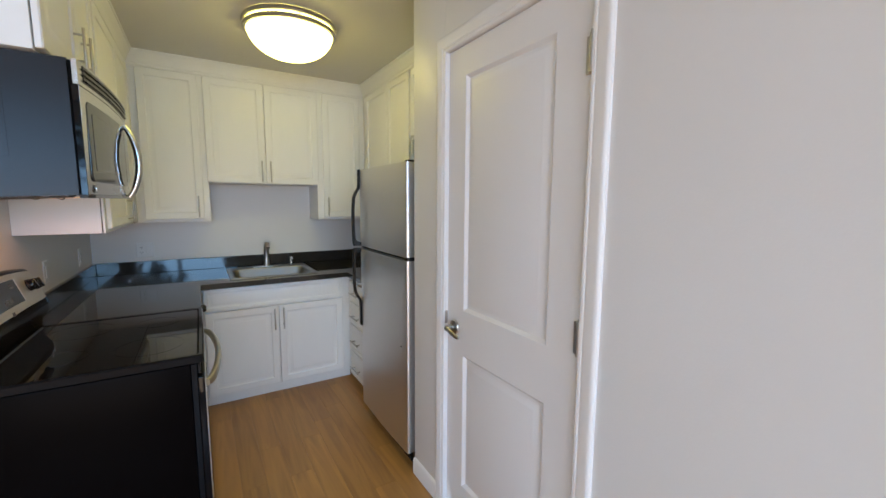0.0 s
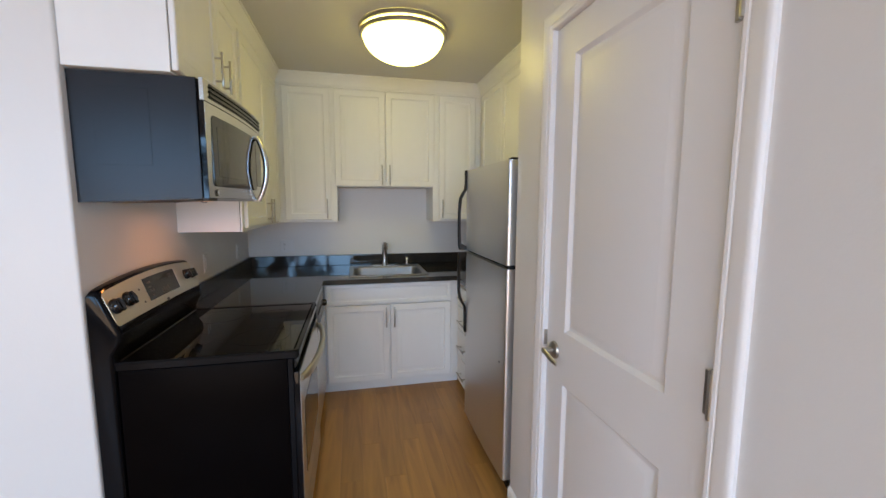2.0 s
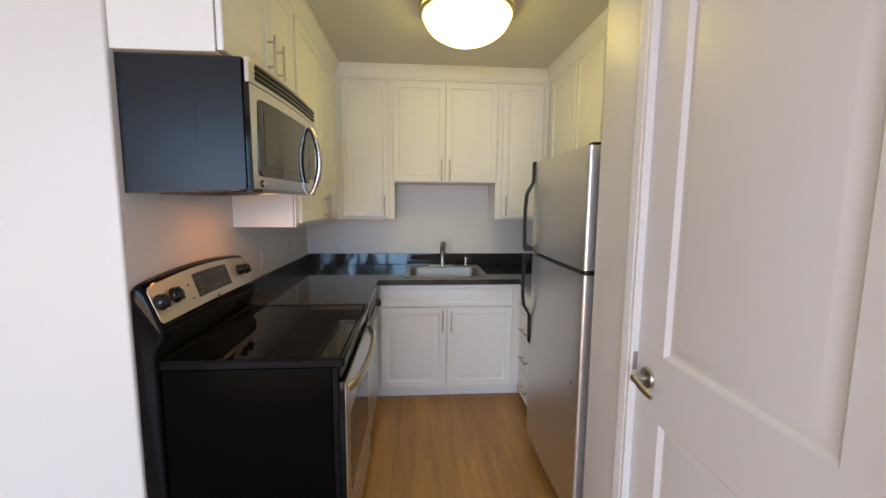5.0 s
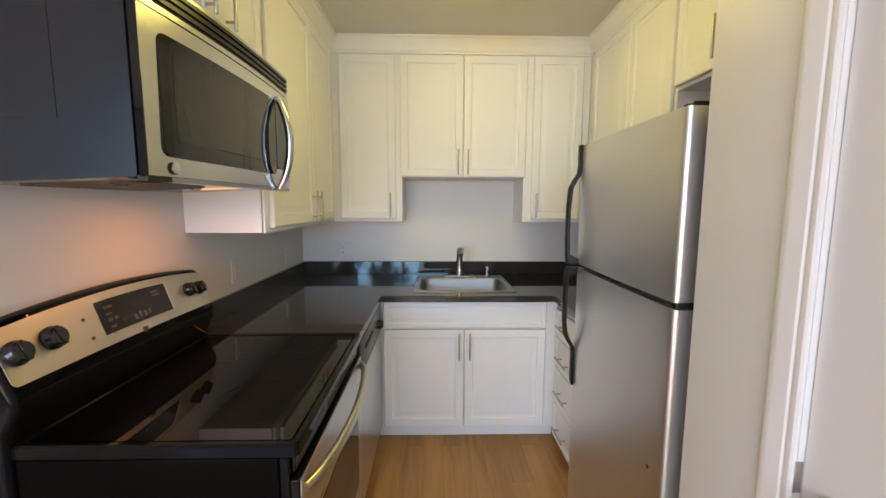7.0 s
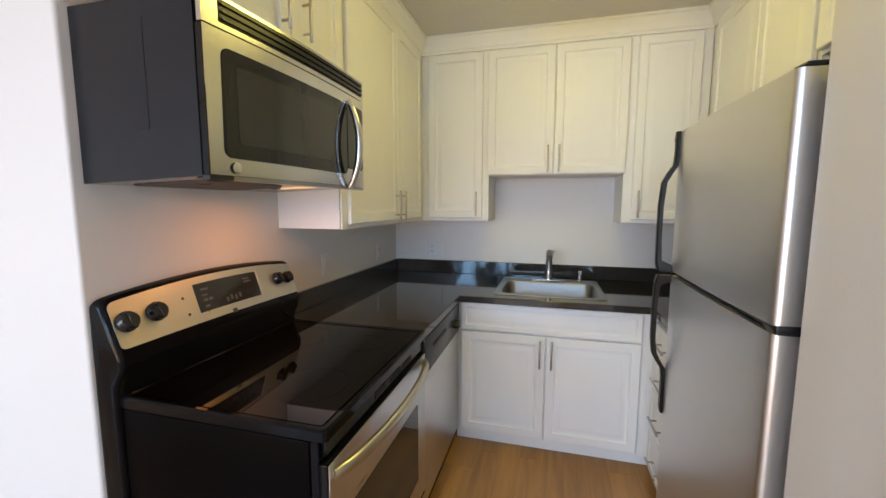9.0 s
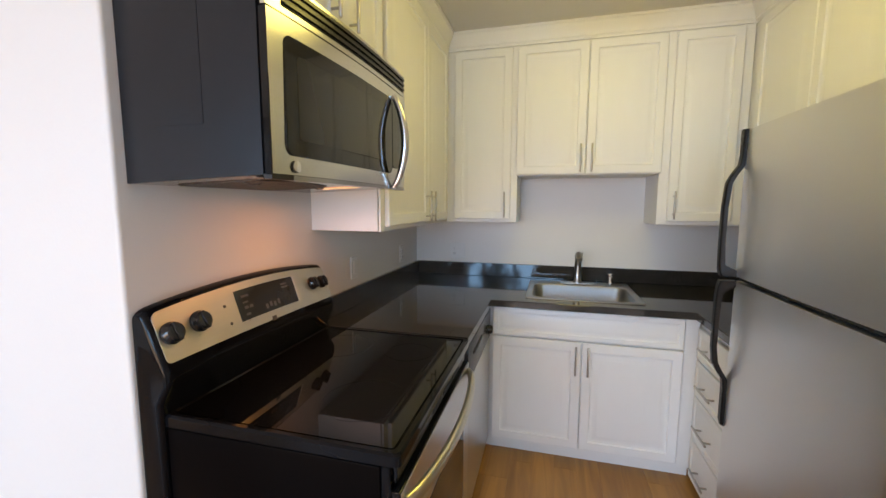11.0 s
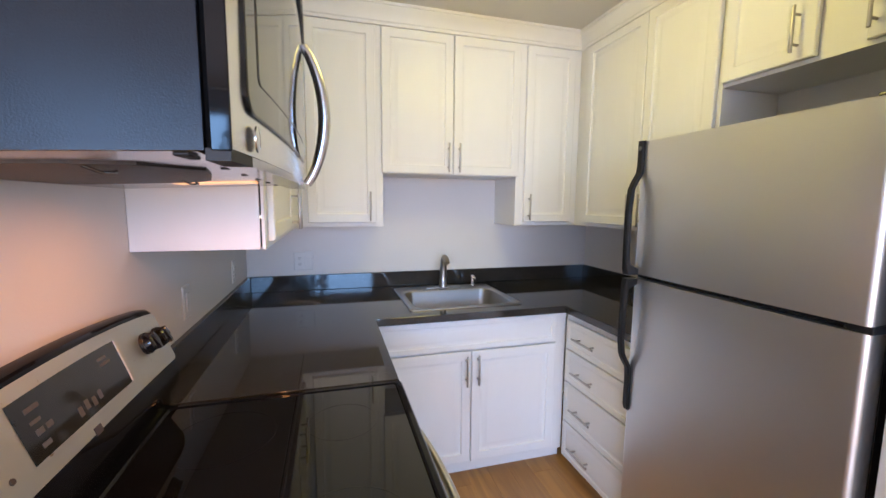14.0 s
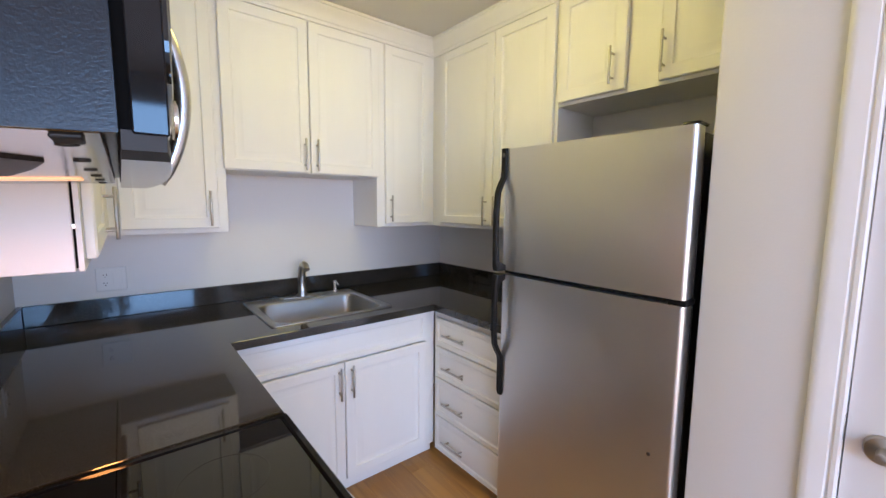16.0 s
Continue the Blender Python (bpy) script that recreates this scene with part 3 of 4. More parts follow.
cabinet("wall_cabinet", mb, 0.884, XF_R + 0.019, 1.316, ZT, D_B, [
    ("door", 0.935, 1.262, 1.338, 2.388, (0.965, 1.43, 0.16, True))],
    "narrow white raised-panel wall cabinet with one door", GW)
cabinet("wall_cabinet", mr, -(Y_B - 0.002), -2.585, 1.316, ZT, D_R, [
    ("door", -3.455, -2.99, 1.338, 2.388, (-3.03, 1.42, 0.165, True)), ("door", -2.985, -2.60, 1.338, 2.388, (-2.95, 1.42, 0.165, True))],
    "tall white raised-panel wall cabinet beside the refrigerator", GW)
cabinet("wall_cabinet", mr, -2.583, -(Y_P1 + 0.003), 1.918, ZT, D_R, [
    ("door", -2.575, -2.255, 1.932, 2.388, (-2.308, 2.03, 0.15, True)), ("door", -2.125, -1.83, 1.932, 2.388, (-2.106, 2.03, 0.15, True))],
    "short white raised-panel wall cabinet above the refrigerator", GW)

# ---- base cabinets ----
XB_L, YB_B, XB_R = -0.03, 3.135, 1.005
CT0, CT1 = 0.868, 0.904
mlb, mbb, mrb = facing(FACE_RIGHT, XB_L, 0), facing(FRONT_BACK, 0, YB_B), facing(FACE_LEFT, XB_R, 0)
cabinet("base_cabinet", mbb, XB_L - 0.018, XB_R + 0.018, 0.001, CT0 - 0.001, Y_B - YB_B - 0.002, [
    ("drawer_front", -0.015, 0.952, 0.705, 0.862, None),
    ("door", -0.015, 0.462, 0.088, 0.695, (0.434, 0.60, 0.16, True)), ("door", 0.467, 0.952, 0.088, 0.695, (0.497, 0.60, 0.16, True))],
    "white raised-panel sink base cabinet with two doors", GB, basin=0.19)
cabinet("base_cabinet", mrb, -(YB_B + 0.019), -2.548, 0.001, CT0 - 0.001, X_R - XB_R - 0.002, [
    ("drawer_front", -3.125, -2.58, 0.672, 0.830, (-2.945, 0.75, 0.17, False)),
    ("drawer_front", -3.125, -2.58, 0.488, 0.664, (-2.945, 0.565, 0.17, False)),
    ("drawer_front", -3.125, -2.58, 0.262, 0.480, (-2.945, 0.36, 0.17, False)),
    ("drawer_front", -3.125, -2.58, 0.050, 0.254, (-2.945, 0.14, 0.17, False))],
    "white base cabinet with four raised-panel drawers", GB)


# ---- worktop ----
SX0, SX1, SY0, SY1 = 0.160, 0.785, 3.212, 3.765
def slab(xs, ys, keep, z0, z1, bevel):
    b = bmesh.new()
    v = {}
    for i in range(len(xs) - 1):
        for j in range(len(ys) - 1):
            if keep(i, j):
                q = []
                for a, c in ((i, j), (i + 1, j), (i + 1, j + 1), (i, j + 1)):
                    if (a, c) not in v:
                        v[(a, c)] = b.verts.new((xs[a], ys[c], z0))
                    q.append(v[(a, c)])
                b.faces.new(q)
    ext = bmesh.ops.extrude_face_region(b, geom=b.faces[:])
    top = [g for g in ext["geom"] if isinstance(g, bmesh.types.BMVert)]
    bmesh.ops.translate(b, verts=top, vec=(0, 0, z1 - z0))
    bmesh.ops.recalc_face_normals(b, faces=b.faces[:])
    rim = [e for e in b.edges if len(e.link_faces) == 2 and e.calc_face_angle(0) > 1.2 and all(w.co.z > z1 - 1e-4 for w in e.verts)]
    bmesh.ops.bevel(b, geom=rim, offset=bevel, segments=3, profile=0.5, affect="EDGES")
    return b


cxs = [X_L + 0.001, XB_L + 0.006, SX0 + 0.014, SX1 - 0.014, XB_R - 0.014, X_R - 0.001]
cys = [2.458, 2.545, YB_B - 0.018, SY0 + 0.014, SY1 - 0.014, Y_B - 0.001]
def in_top(i, j):
    if i == 0:
        return True
    if i == 4:
        return j >= 1
    return j >= 2 and not (i == 2 and j == 3)


worktop = thing("worktop", (0.4, 3.5, CT0), "polished black stone worktop with a backsplash strip", "worktop")
part("slab", slab(cxs, cys, in_top, CT0, CT1, 0.0035), GRANITE, worktop, flat=True)
part("backsplash", box(X_L + 0.022, X_R - 0.022, Y_B - 0.021, Y_B - 0.001, CT1 + 0.0005, 1.0, 0.002), GRANITE, worktop)
part("backsplash", box(X_L + 0.001, X_L + 0.021, 2.458, Y_B - 0.001, CT1 + 0.0005, 1.0, 0.002), GRANITE, worktop)
part("backsplash", box(X_R - 0.021, X_R - 0.001, 2.545, Y_B - 0.001, CT1 + 0.0005, 1.0, 0.002), GRANITE, worktop)

# ---- sink ----
sink = thing("sink", ((SX0 + SX1) / 2, (SY0 + SY1) / 2, CT1 - 0.17), "single-bowl stainless steel drop-in sink", "sink")
sb = bmesh.new()
bx0, bx1, by0, by1 = SX0 + 0.035, SX1 - 0.035, SY0 + 0.030, SY1 - 0.125
rings = []
for grow, z, r in ((None, CT1 + 0.0008, 0.02), (0.0, CT1 + 0.006, 0.02), (-0.006, CT1 + 0.008, 0.018)):
    g = 0.002 if grow is None else grow
    rings.append([sb.verts.new((x, y, z)) for x, y in rounded_rect(SX0 - g, SX1 + g, SY0 - g, SY1 + g, r)])
for o, z, r in ((-0.010, CT1 + 0.007, 0.07), (0.0, CT1 + 0.004, 0.065), (0.006, CT1 - 0.008, 0.06), (0.014, CT1 - 0.130, 0.055), (0.030, CT1 - 0.155, 0.05), (0.060, CT1 - 0.160, 0.04)):
    rings.append([sb.verts.new((x, y, z)) for x, y in rounded_rect(bx0 + o, bx1 - o, by0 + o, by1 - o, r)])
for a, c in zip(rings, rings[1:]):
    for k in range(len(a)):
        sb.faces.new((a[k], a[(k + 1) % len(a)], c[(k + 1) % len(c)], c[k]))
sb.faces.new(rings[-1])
part("basin", sb, SINKST, sink)
scx, scy = (bx0 + bx1) / 2, (by0 + by1) / 2 + 0.04
part("drain", turned([(0.045, 0.0), (0.045, 0.003), (0.036, 0.004), (0.030, 0.001), (0.0, 0.001)], (scx, scy, CT1 - 0.1598), n=28), CHROME, sink, "chrome drain strainer")
# faucet
FX, FY, FZ = 0.470, SY1 - 0.055, CT1 + 0.0085
faucet = thing("faucet", (FX, FY, FZ), "satin nickel single-lever kitchen faucet on the sink", "faucet")
part("escutcheon", extruded(rounded_rect(FX - 0.125, FX + 0.125, FY - 0.028, FY + 0.028, 0.027), FZ, FZ + 0.006, "z"), NICKEL, faucet)
part("column", turned([(0.028, 0.0), (0.028, 0.008), (0.024, 0.014), (0.0215, 0.06), (0.0215, 0.120), (0.023, 0.126)], (FX, FY, FZ + 0.006), n=24), NICKEL, faucet)
part("spout", tube([(FX, FY, FZ + 0.09), (FX, FY - 0.003, FZ + 0.140), (FX + 0.001, FY - 0.014, FZ + 0.176), (FX + 0.002, FY - 0.034, FZ + 0.192), (FX + 0.003, FY - 0.056, FZ + 0.186), (FX + 0.004, FY - 0.072, FZ + 0.166)], [0.019, 0.020, 0.022, 0.0225, 0.020, 0.0185], n=18, up=(1, 0, 0)), NICKEL, faucet)
part("lever", tube([(FX, FY + 0.004, FZ + 0.170), (FX + 0.012, FY + 0.02, FZ + 0.190), (FX + 0.03, FY + 0.03, FZ + 0.198)], [0.014, 0.010, 0.008], n=12, flat=0.6), NICKEL, faucet)
sprayer = thing("soap_dispenser", (0.672, FY, FZ), "short chrome soap dispenser beside the faucet", "dispenser")
part("stem", turned([(0.019, 0.0), (0.019, 0.006), (0.013, 0.010), (0.012, 0.045), (0.014, 0.047), (0.014, 0.066), (0.011, 0.070), (0.0, 0.070)], (0.672, FY, FZ), n=20), CHROME, sprayer)
part("nozzle", tube([(0.672, FY, FZ + 0.056), (0.674, FY - 0.03, FZ + 0.058), (0.675, FY - 0.045, FZ + 0.052)], [0.006, 0.006, 0.005], n=10), CHROME, sprayer)

# ---- outlets ----
def outlet(name, m, x, z, label, duplex=True, w=0.07, h=0.115, shift=0.0):
    """A cover plate with its sockets, on a wall at local y = 0."""
    o = thing(name, m @ Vector((x, 0, z - h / 2)), label, "outlet" if duplex else "switch", "wall plates")
    part("cover_plate", loops_panel(x - w / 2, x + w / 2, z - h / 2, z + h / 2, [(0.0, -0.0005), (0.0, -0.003), (0.004, -0.006)], m=m), PLATE, o)
    if shift:
        part("blank", box(x - shift - 0.017, x - shift + 0.017, -0.0085, -0.0055, z - 0.034, z + 0.034, 0.001, m=m), PLATE, o)
        x += shift
    if duplex:
        for dz in (-0.02, 0.02):
            bb = bmesh.new()
            for dx in (-0.006, 0.006):
                box(x + dx - 0.0012, x + dx + 0.0012, -0.0092, -0.0083, z + dz - 0.002, z + dz + 0.006, bm=bb)
            rod((x, -0.0092, z + dz - 0.008), (x, -0.0083, z + dz - 0.008), 0.0022, n=8, bm=bb)
            bmesh.ops.transform(bb, verts=bb.verts[:], matrix=m)
            part("slots", bb, SLOT, o)
            sb2 = extruded([(p, q) for p, q in rounded_rect(x - 0.017, x + 0.017, z + dz - 0.014, z + dz + 0.014, 0.008, 4)], -0.0083, -0.0055, "y")
            bmesh.ops.transform(sb2, verts=sb2.verts[:], matrix=m)
            part("socket", sb2, PLATE, o)
    else:
        part("rocker", box(x - 0.016, x + 0.016, -0.010, -0.0055, z - 0.033, z + 0.033, 0.002, m=m), PLATE, o)
    return o


outlet("wall_outlet", facing(FRONT_BACK, 0, Y_B), -0.385, 1.088, "white double plate with an outlet and a blank above the backsplash", w=0.116, shift=-0.023)
outlet("wall_outlet", facing(FACE_RIGHT, X_L, 0), 3.53, 1.09, "white duplex outlet on the wall beside the wall cabinet")
outlet("light_switch", facing(FACE_RIGHT, X_L, 0), 2.83, 1.10, "white rocker switch on the wall above the worktop", duplex=False)

# ---- ceiling lamp ----
LX, LY, LR = 0.510, 2.56, 0.250
lamp = thing("ceiling_lamp", (LX, LY, Z_C - 0.198), "lit round flush ceiling lamp with two nickel rings", "ceiling lamp")
part("base", turned([(LR - 0.03, 0.0), (LR - 0.03, -0.010), (LR - 0.04, -0.014), (0.0, -0.014)], (LX, LY, Z_C - 0.001), n=48), NICKEL, lamp)
part("shade", turned([(LR - 0.018, -0.016), (LR - 0.014, -0.020)] + [((LR - 0.014) * math.cos(u * math.pi / 24), -0.046 - 0.152 * math.sin(u * math.pi / 24)) for u in range(12)] + [(0.0, -0.198)], (LX, LY, Z_C), n=64), LENS, lamp, "glowing frosted glass dome")
for zr, rr in ((-0.016, LR + 0.004), (-0.050, LR)):
    part("ring", turned([(rr - 0.011, zr + 0.011), (rr + 0.002, zr + 0.011), (rr + 0.007, zr + 0.004), (rr + 0.007, zr - 0.004), (rr + 0.001, zr - 0.012), (rr - 0.011, zr - 0.012), (rr - 0.011, zr + 0.011)], (LX, LY, Z_C), n=72), NICKEL, lamp, "brushed nickel ring")
for k in range(3):
    a = radians(30 + 120 * k)
    part("strut", rod((LX + LR * math.cos(a), LY + LR * math.sin(a), Z_C - 0.003), (LX + (LR - 0.002) * math.cos(a), LY + (LR - 0.002) * math.sin(a), Z_C - 0.050), 0.004, n=8), NICKEL, lamp)

# ---- refrigerator ----
RY0, RY1, RXF, RTOP, RGAP = 1.836, 2.538, 0.900, 1.679, 1.177
fridge = thing("refrigerator", (1.25, (RY0 + RY1) / 2, 0), "stainless steel top-freezer refrigerator with black handles", "refrigerator")
part("body", box(RXF + 0.075, X_R - 0.02, RY0 + 0.004, RY1 - 0.004, 0.02, RTOP - 0.012, 0.006, 2), BLACKP, fridge, "black cabinet")


def fridge_door(z0, z1):
    r = 0.014
    prof = [(RXF + 0.066, RY0 + 0.004), (RXF + 0.030, RY0 + 0.002), (RXF + r, RY0)]
    prof += [(RXF + r - r * math.sin(radians(a)), RY0 + r - r * math.cos(radians(a))) for a in (18, 36, 54, 72, 90)]
    prof += [(RXF - 0.006 * math.sin(math.pi * k / 10), RY0 + r + (RY1 - RY0 - 2 * r) * k / 10) for k in range(1, 10)]
    prof += [(RXF + r - r * math.sin(radians(a)), RY1 - r + r * math.cos(radians(a))) for a in (90, 72, 54, 36, 18)]
    prof += [(RXF + r, RY1), (RXF + 0.030, RY1 - 0.002), (RXF + 0.066, RY1 - 0.004)]
    return extruded(prof, z0, z1, "z")


fd = part("freezer_door", fridge_door(RGAP + 0.010, RTOP), STEELV, fridge, "brushed stainless steel door")
rd = part("refrigerator_door", fridge_door(0.095, RGAP - 0.008), STEELV, fridge, "brushed stainless steel door")
part("gasket_or_gap_shade", box(RXF + 0.060, RXF + 0.078, RY0 + 0.010, RY1 - 0.010, 0.10, RTOP - 0.008), RUBBER, fridge)
part("divider", box(RXF + 0.012, RXF + 0.064, RY0 + 0.008, RY1 - 0.008, RGAP - 0.004, RGAP + 0.006, 0.001), BLACKP, fridge)
part("hinge_cover", box(RXF + 0.012, RXF + 0.085, RY0 - 0.001, RY0 + 0.045, RTOP + 0.001, RTOP + 0.011, 0.005, 2), BLACKP, fridge, "black top hinge cover")
part("hinge", box(RXF + 0.004, RXF + 0.075, RY0 - 0.003, RY0 + 0.050, RGAP - 0.009, RGAP + 0.011, 0.004, 2), BLACKP, fridge, "black middle hinge")
kick = part("kick_grille", box(RXF + 0.045, RXF + 0.07, RY0 + 0.008, RY1 - 0.008, 0.012, 0.088, 0.003), BLACKP, fridge)
for k in range(4):
    part("slat", box(RXF + 0.040, RXF + 0.046, RY0 + 0.03, RY1 - 0.03, 0.024 + k * 0.016, 0.031 + k * 0.016, 0.001), BLACKP, kick)
HY = RY1 - 0.008


def fridge_handle(ends):
    """A bowed bar: (z, out) pairs from top to bottom."""
    b = bmesh.new()
    rings = []
    for z, out, half, thick in ends:
        x = RXF + 0.004 - out
        rings.append([b.verts.new((x + dx, HY + dy, z)) for dx, dy in ((thick, -half), (thick, half), (0.004, half), (0, half - 0.004), (0, -half + 0.004), (0.004, -half))])
    for a, c in zip(rings, rings[1:]):
        for k in range(6):
            b.faces.new((a[k], a[(k + 1) % 6], c[(k + 1) % 6], c[k]))
    b.faces.new(rings[0])
    b.faces.new(rings[-1][::-1])
    return b


part("handle", fridge_handle([(1.682, 0.016, 0.014, 0.014), (1.60, 0.016, 0.014, 0.014), (1.565, 0.020, 0.0135, 0.016), (1.535, 0.040, 0.013, 0.018), (1.505, 0.054, 0.012, 0.017), (1.42, 0.060, 0.012, 0.016), (1.30, 0.060, 0.012, 0.016), (1.225, 0.058, 0.013, 0.018), (1.206, 0.056, 0.015, 0.055), (1.186, 0.050, 0.016, 0.050)]), FRIDGEH, fd, "black bowed handle")
part("handle", fridge_handle([(1.170, 0.050, 0.016, 0.050), (1.150, 0.056, 0.015, 0.055), (1.130, 0.058, 0.013, 0.018), (1.05, 0.060, 0.012, 0.016), (0.93, 0.060, 0.012, 0.016), (0.875, 0.054, 0.012, 0.017), (0.845, 0.040, 0.013, 0.018), (0.815, 0.020, 0.0135, 0.016), (0.78, 0.016, 0.014, 0.014), (0.66, 0.016, 0.014, 0.014), (0.642, 0.012, 0.011, 0.010)]), FRIDGEH, rd, "black bowed handle")
part("badge", turned([(0.009, 0.0), (0.009, 0.002), (0.007, 0.003), (0.0, 0.003)], (RXF - 0.012, HY, 1.655), "-X", 16), MARK, fd)
part("screw", turned([(0.006, 0.0), (0.006, 0.002), (0.0, 0.003)], (RXF - 0.001, 1.905, 0.690), "-X", 12), DARKMARK, rd)

# ---- microwave ----
MY0, MY1, MZ0, MZ1, MXF, MXB = 1.694, 2.449, 1.491, 1.912, -0.301, -0.319
mw = thing("microwave", (-0.5, (MY0 + MY1) / 2, MZ0), "over-the-range microwave with stainless front and black sides", "microwave")
SAG = 0.016


def sag(bm):
    """The bottom drops a little towards the wall."""
    for v in bm.verts:
        v.co.z -= SAG * max(0.0, (MXB - v.co.x) / (MXB - X_L))
    return bm


def case_outline(lift, top):
    return [(X_L + 0.002, MZ0 + lift - SAG), (MXB - 0.007, MZ0 + lift), (MXB - 0.007, top), (X_L + 0.002, top)]


part("body", extruded(case_outline(0.012, MZ1), MY0 + 0.004, MY1 - 0.004, "y"), PEBBLE, mw, "pebbled black steel case")
part("side_panel", extruded(case_outline(0.001, MZ1 - 0.001), MY0 + 0.0005, MY0 + 0.0035, "y"), PEBBLE, mw, "pebbled black steel side")
part("mount_panel", box(X_L + 0.07, -0.474, MY0 - 0.0006, MY0 + 0.001, 1.605, 1.862, 0.0004), PEBBLE, mw, "embossed black steel rectangle")
BOW = 0.016


def bow(y):
    u = (y - (MY0 + MY1) / 2) / ((MY1 - MY0) / 2)
    return MXF + 0.010 * (u + 1) + BOW * (1 - u * u)


def bowed(y0, y1, z0, z1, out, back, n=16, tilt=0.0):
    """A plate whose face follows the bow of the front, out metres proud of it."""
    b = bmesh.new()
    cols = []
    for k in range(n + 1):
        y = y0 + (y1 - y0) * k / n
        cols.append([b.verts.new((bow(y) + out - tilt, y, z0)), b.verts.new((bow(y) + out, y, z1)), b.verts.new((back, y, z1)), b.verts.new((back, y, z0))])
    for a, c in zip(cols, cols[1:]):
        for j in range(4):
            b.faces.new((a[j], a[(j + 1) % 4], c[(j + 1) % 4], c[j]))
    b.faces.new(cols[0])
    b.faces.new(cols[-1][::-1])
    return b


def bowed_round(y0, y1, z0, z1, r, out, depth):
    pts = rounded_rect(y0, y1, z0, z1, r, 5)
    fine = []
    for p, q in zip(pts, pts[1:] + pts[:1]):
        k = max(1, int(abs(q[0] - p[0]) / 0.03))
        fine += [(p[0] + (q[0] - p[0]) * i / k, p[1] + (q[1] - p[1]) * i / k) for i in range(k)]
    b = bmesh.new()
    cy, cz = (y0 + y1) / 2, (z0 + z1) / 2
    rows = []
    for s, o in ((1.0, out - depth), (1.0, out - 0.0008), (0.99, out)):
        rows.append([b.verts.new((bow(cy + (y - cy) * s) + o, cy + (y - cy) * s, cz + (z - cz) * s)) for y, z in fine])
    for s in (0.6, 0.25):
        rows.append([b.verts.new((bow(cy + (y - cy) * s) + out, cy + (y - cy) * s, cz + (z - cz) * s)) for y, z in fine])
    n = len(fine)
    for a, c in zip(rows, rows[1:]):
        for k in range(n):
            b.faces.new((a[k], a[(k + 1) % n], c[(k + 1) % n], c[k]))
    b.faces.new(rows[-1])
    b.faces.new(rows[0][::-1])
    return b


MD = MY0 + 0.80 * (MY1 - MY0)
mdoor = part("door", bowed(MY0, MY1, MZ0 + 0.004, 1.832, 0.0, MXB + 0.004, tilt=0.004), MWSTEEL, mw, "bowed stainless steel door")
part("edge_strip", box(MXB - 0.001, MXF - 0.0015, MY0 - 0.0015, MY0 + 0.003, MZ0 + 0.001, 1.833, 0.001), EDGEGLOSS, mdoor, "glossy black door edge")
# black filler whose colour stands for shade between case and door
part("door_gap_shade", box(MXB - 0.0068, MXB + 0.003, MY0 + 0.010, MY1 - 0.010, MZ0 + 0.003, MZ1 - 0.004), GAP_SHADE, mw)
part("vent_trim", bowed(MY0, MY1, 1.836, MZ1 - 0.001, -0.001, MXB + 0.004), MWSTEEL, mw, "stainless steel top strip")
grille = part("vent_grille", bowed(MY0 + 0.045, MY1 - 0.016, 1.850, MZ1 - 0.010, 0.001, MXB + 0.02), BLACKP, mw, "black vent grille")
for k in range(3):
    part("slat", bowed(MY0 + 0.050, MY1 - 0.020, 1.855 + 0.017 * k, 1.863 + 0.017 * k, 0.006, MXB + 0.03), BLACKP, grille)
wn = part("window", bowed_round(MY0 + 0.045, MD + 0.004, 1.538, 1.796, 0.022, 0.0012, 0.004), MWFRAME, mdoor, "black glass door window", sharp=0.1)
part("screen", bowed_round(MY0 + 0.085, MD - 0.060, 1.575, 1.762, 0.010, 0.0022, 0.002), MWGLASS, wn, "dark window screen", sharp=0.1)
part("control_panel", bowed_round(MD + 0.008, MY1 - 0.012, 1.560, 1.800, 0.014, 0.0012, 0.004), SCREEN, mdoor, "black touch control panel", sharp=0.1)
hp = []
for k in range(17):
    u = k / 16
    z = 1.490 + (1.806 - 1.490) * u
    hp.append((bow(MD) + 0.004 + 0.044 * math.sin(math.pi * u) ** 0.75, MD + 0.008, z))
part("handle", tube(hp, [0.0105 + 0.0040 * math.sin(math.pi * k / 16) for k in range(17)], n=14, up=(0, 1, 0)), CHROME, mdoor, "bowed polished steel handle")
part("badge", turned([(0.014, 0.0), (0.014, 0.002), (0.011, 0.003), (0.0, 0.003)], (bow(MY0 + 0.075) - 0.0005, MY0 + 0.075, 1.514), "X", 24), CHROME, mdoor, "round plain badge")
pan = part("bottom_pan", sag(box(X_L + 0.006, MXB - 0.014, MY0 + 0.006, MY1 - 0.006, MZ0 + 0.001, MZ0 + 0.0115, 0.001)), HOODPAN, mw, "shiny steel bottom pan")
# thin dark plate under the pan, pointed towards the front
part("dark_plate", sag(extruded([(-0.665, 1.80), (-0.645, 1.775), (-0.480, 1.775), (-0.420, 1.800), (-0.375, 1.885), (-0.395, 1.990), (-0.430, 2.120), (-0.480, 2.170), (-0.645, 2.170), (-0.665, 2.14)], MZ0 - 0.0018, MZ0 + 0.0012, "z")), DARKMESH, pan, "dark metal mesh plate with a pointed end")
for ty in (1.83, 2.13):
    part("wire_tab", sag(tube([(-0.470, ty - 0.03, MZ0 - 0.0015), (-0.460, ty - 0.015, MZ0 - 0.008), (-0.456, ty + 0.010, MZ0 - 0.006), (-0.466, ty + 0.03, MZ0 - 0.0015)], 0.0018, n=8)), HOODPAN, pan, "bent wire tab")
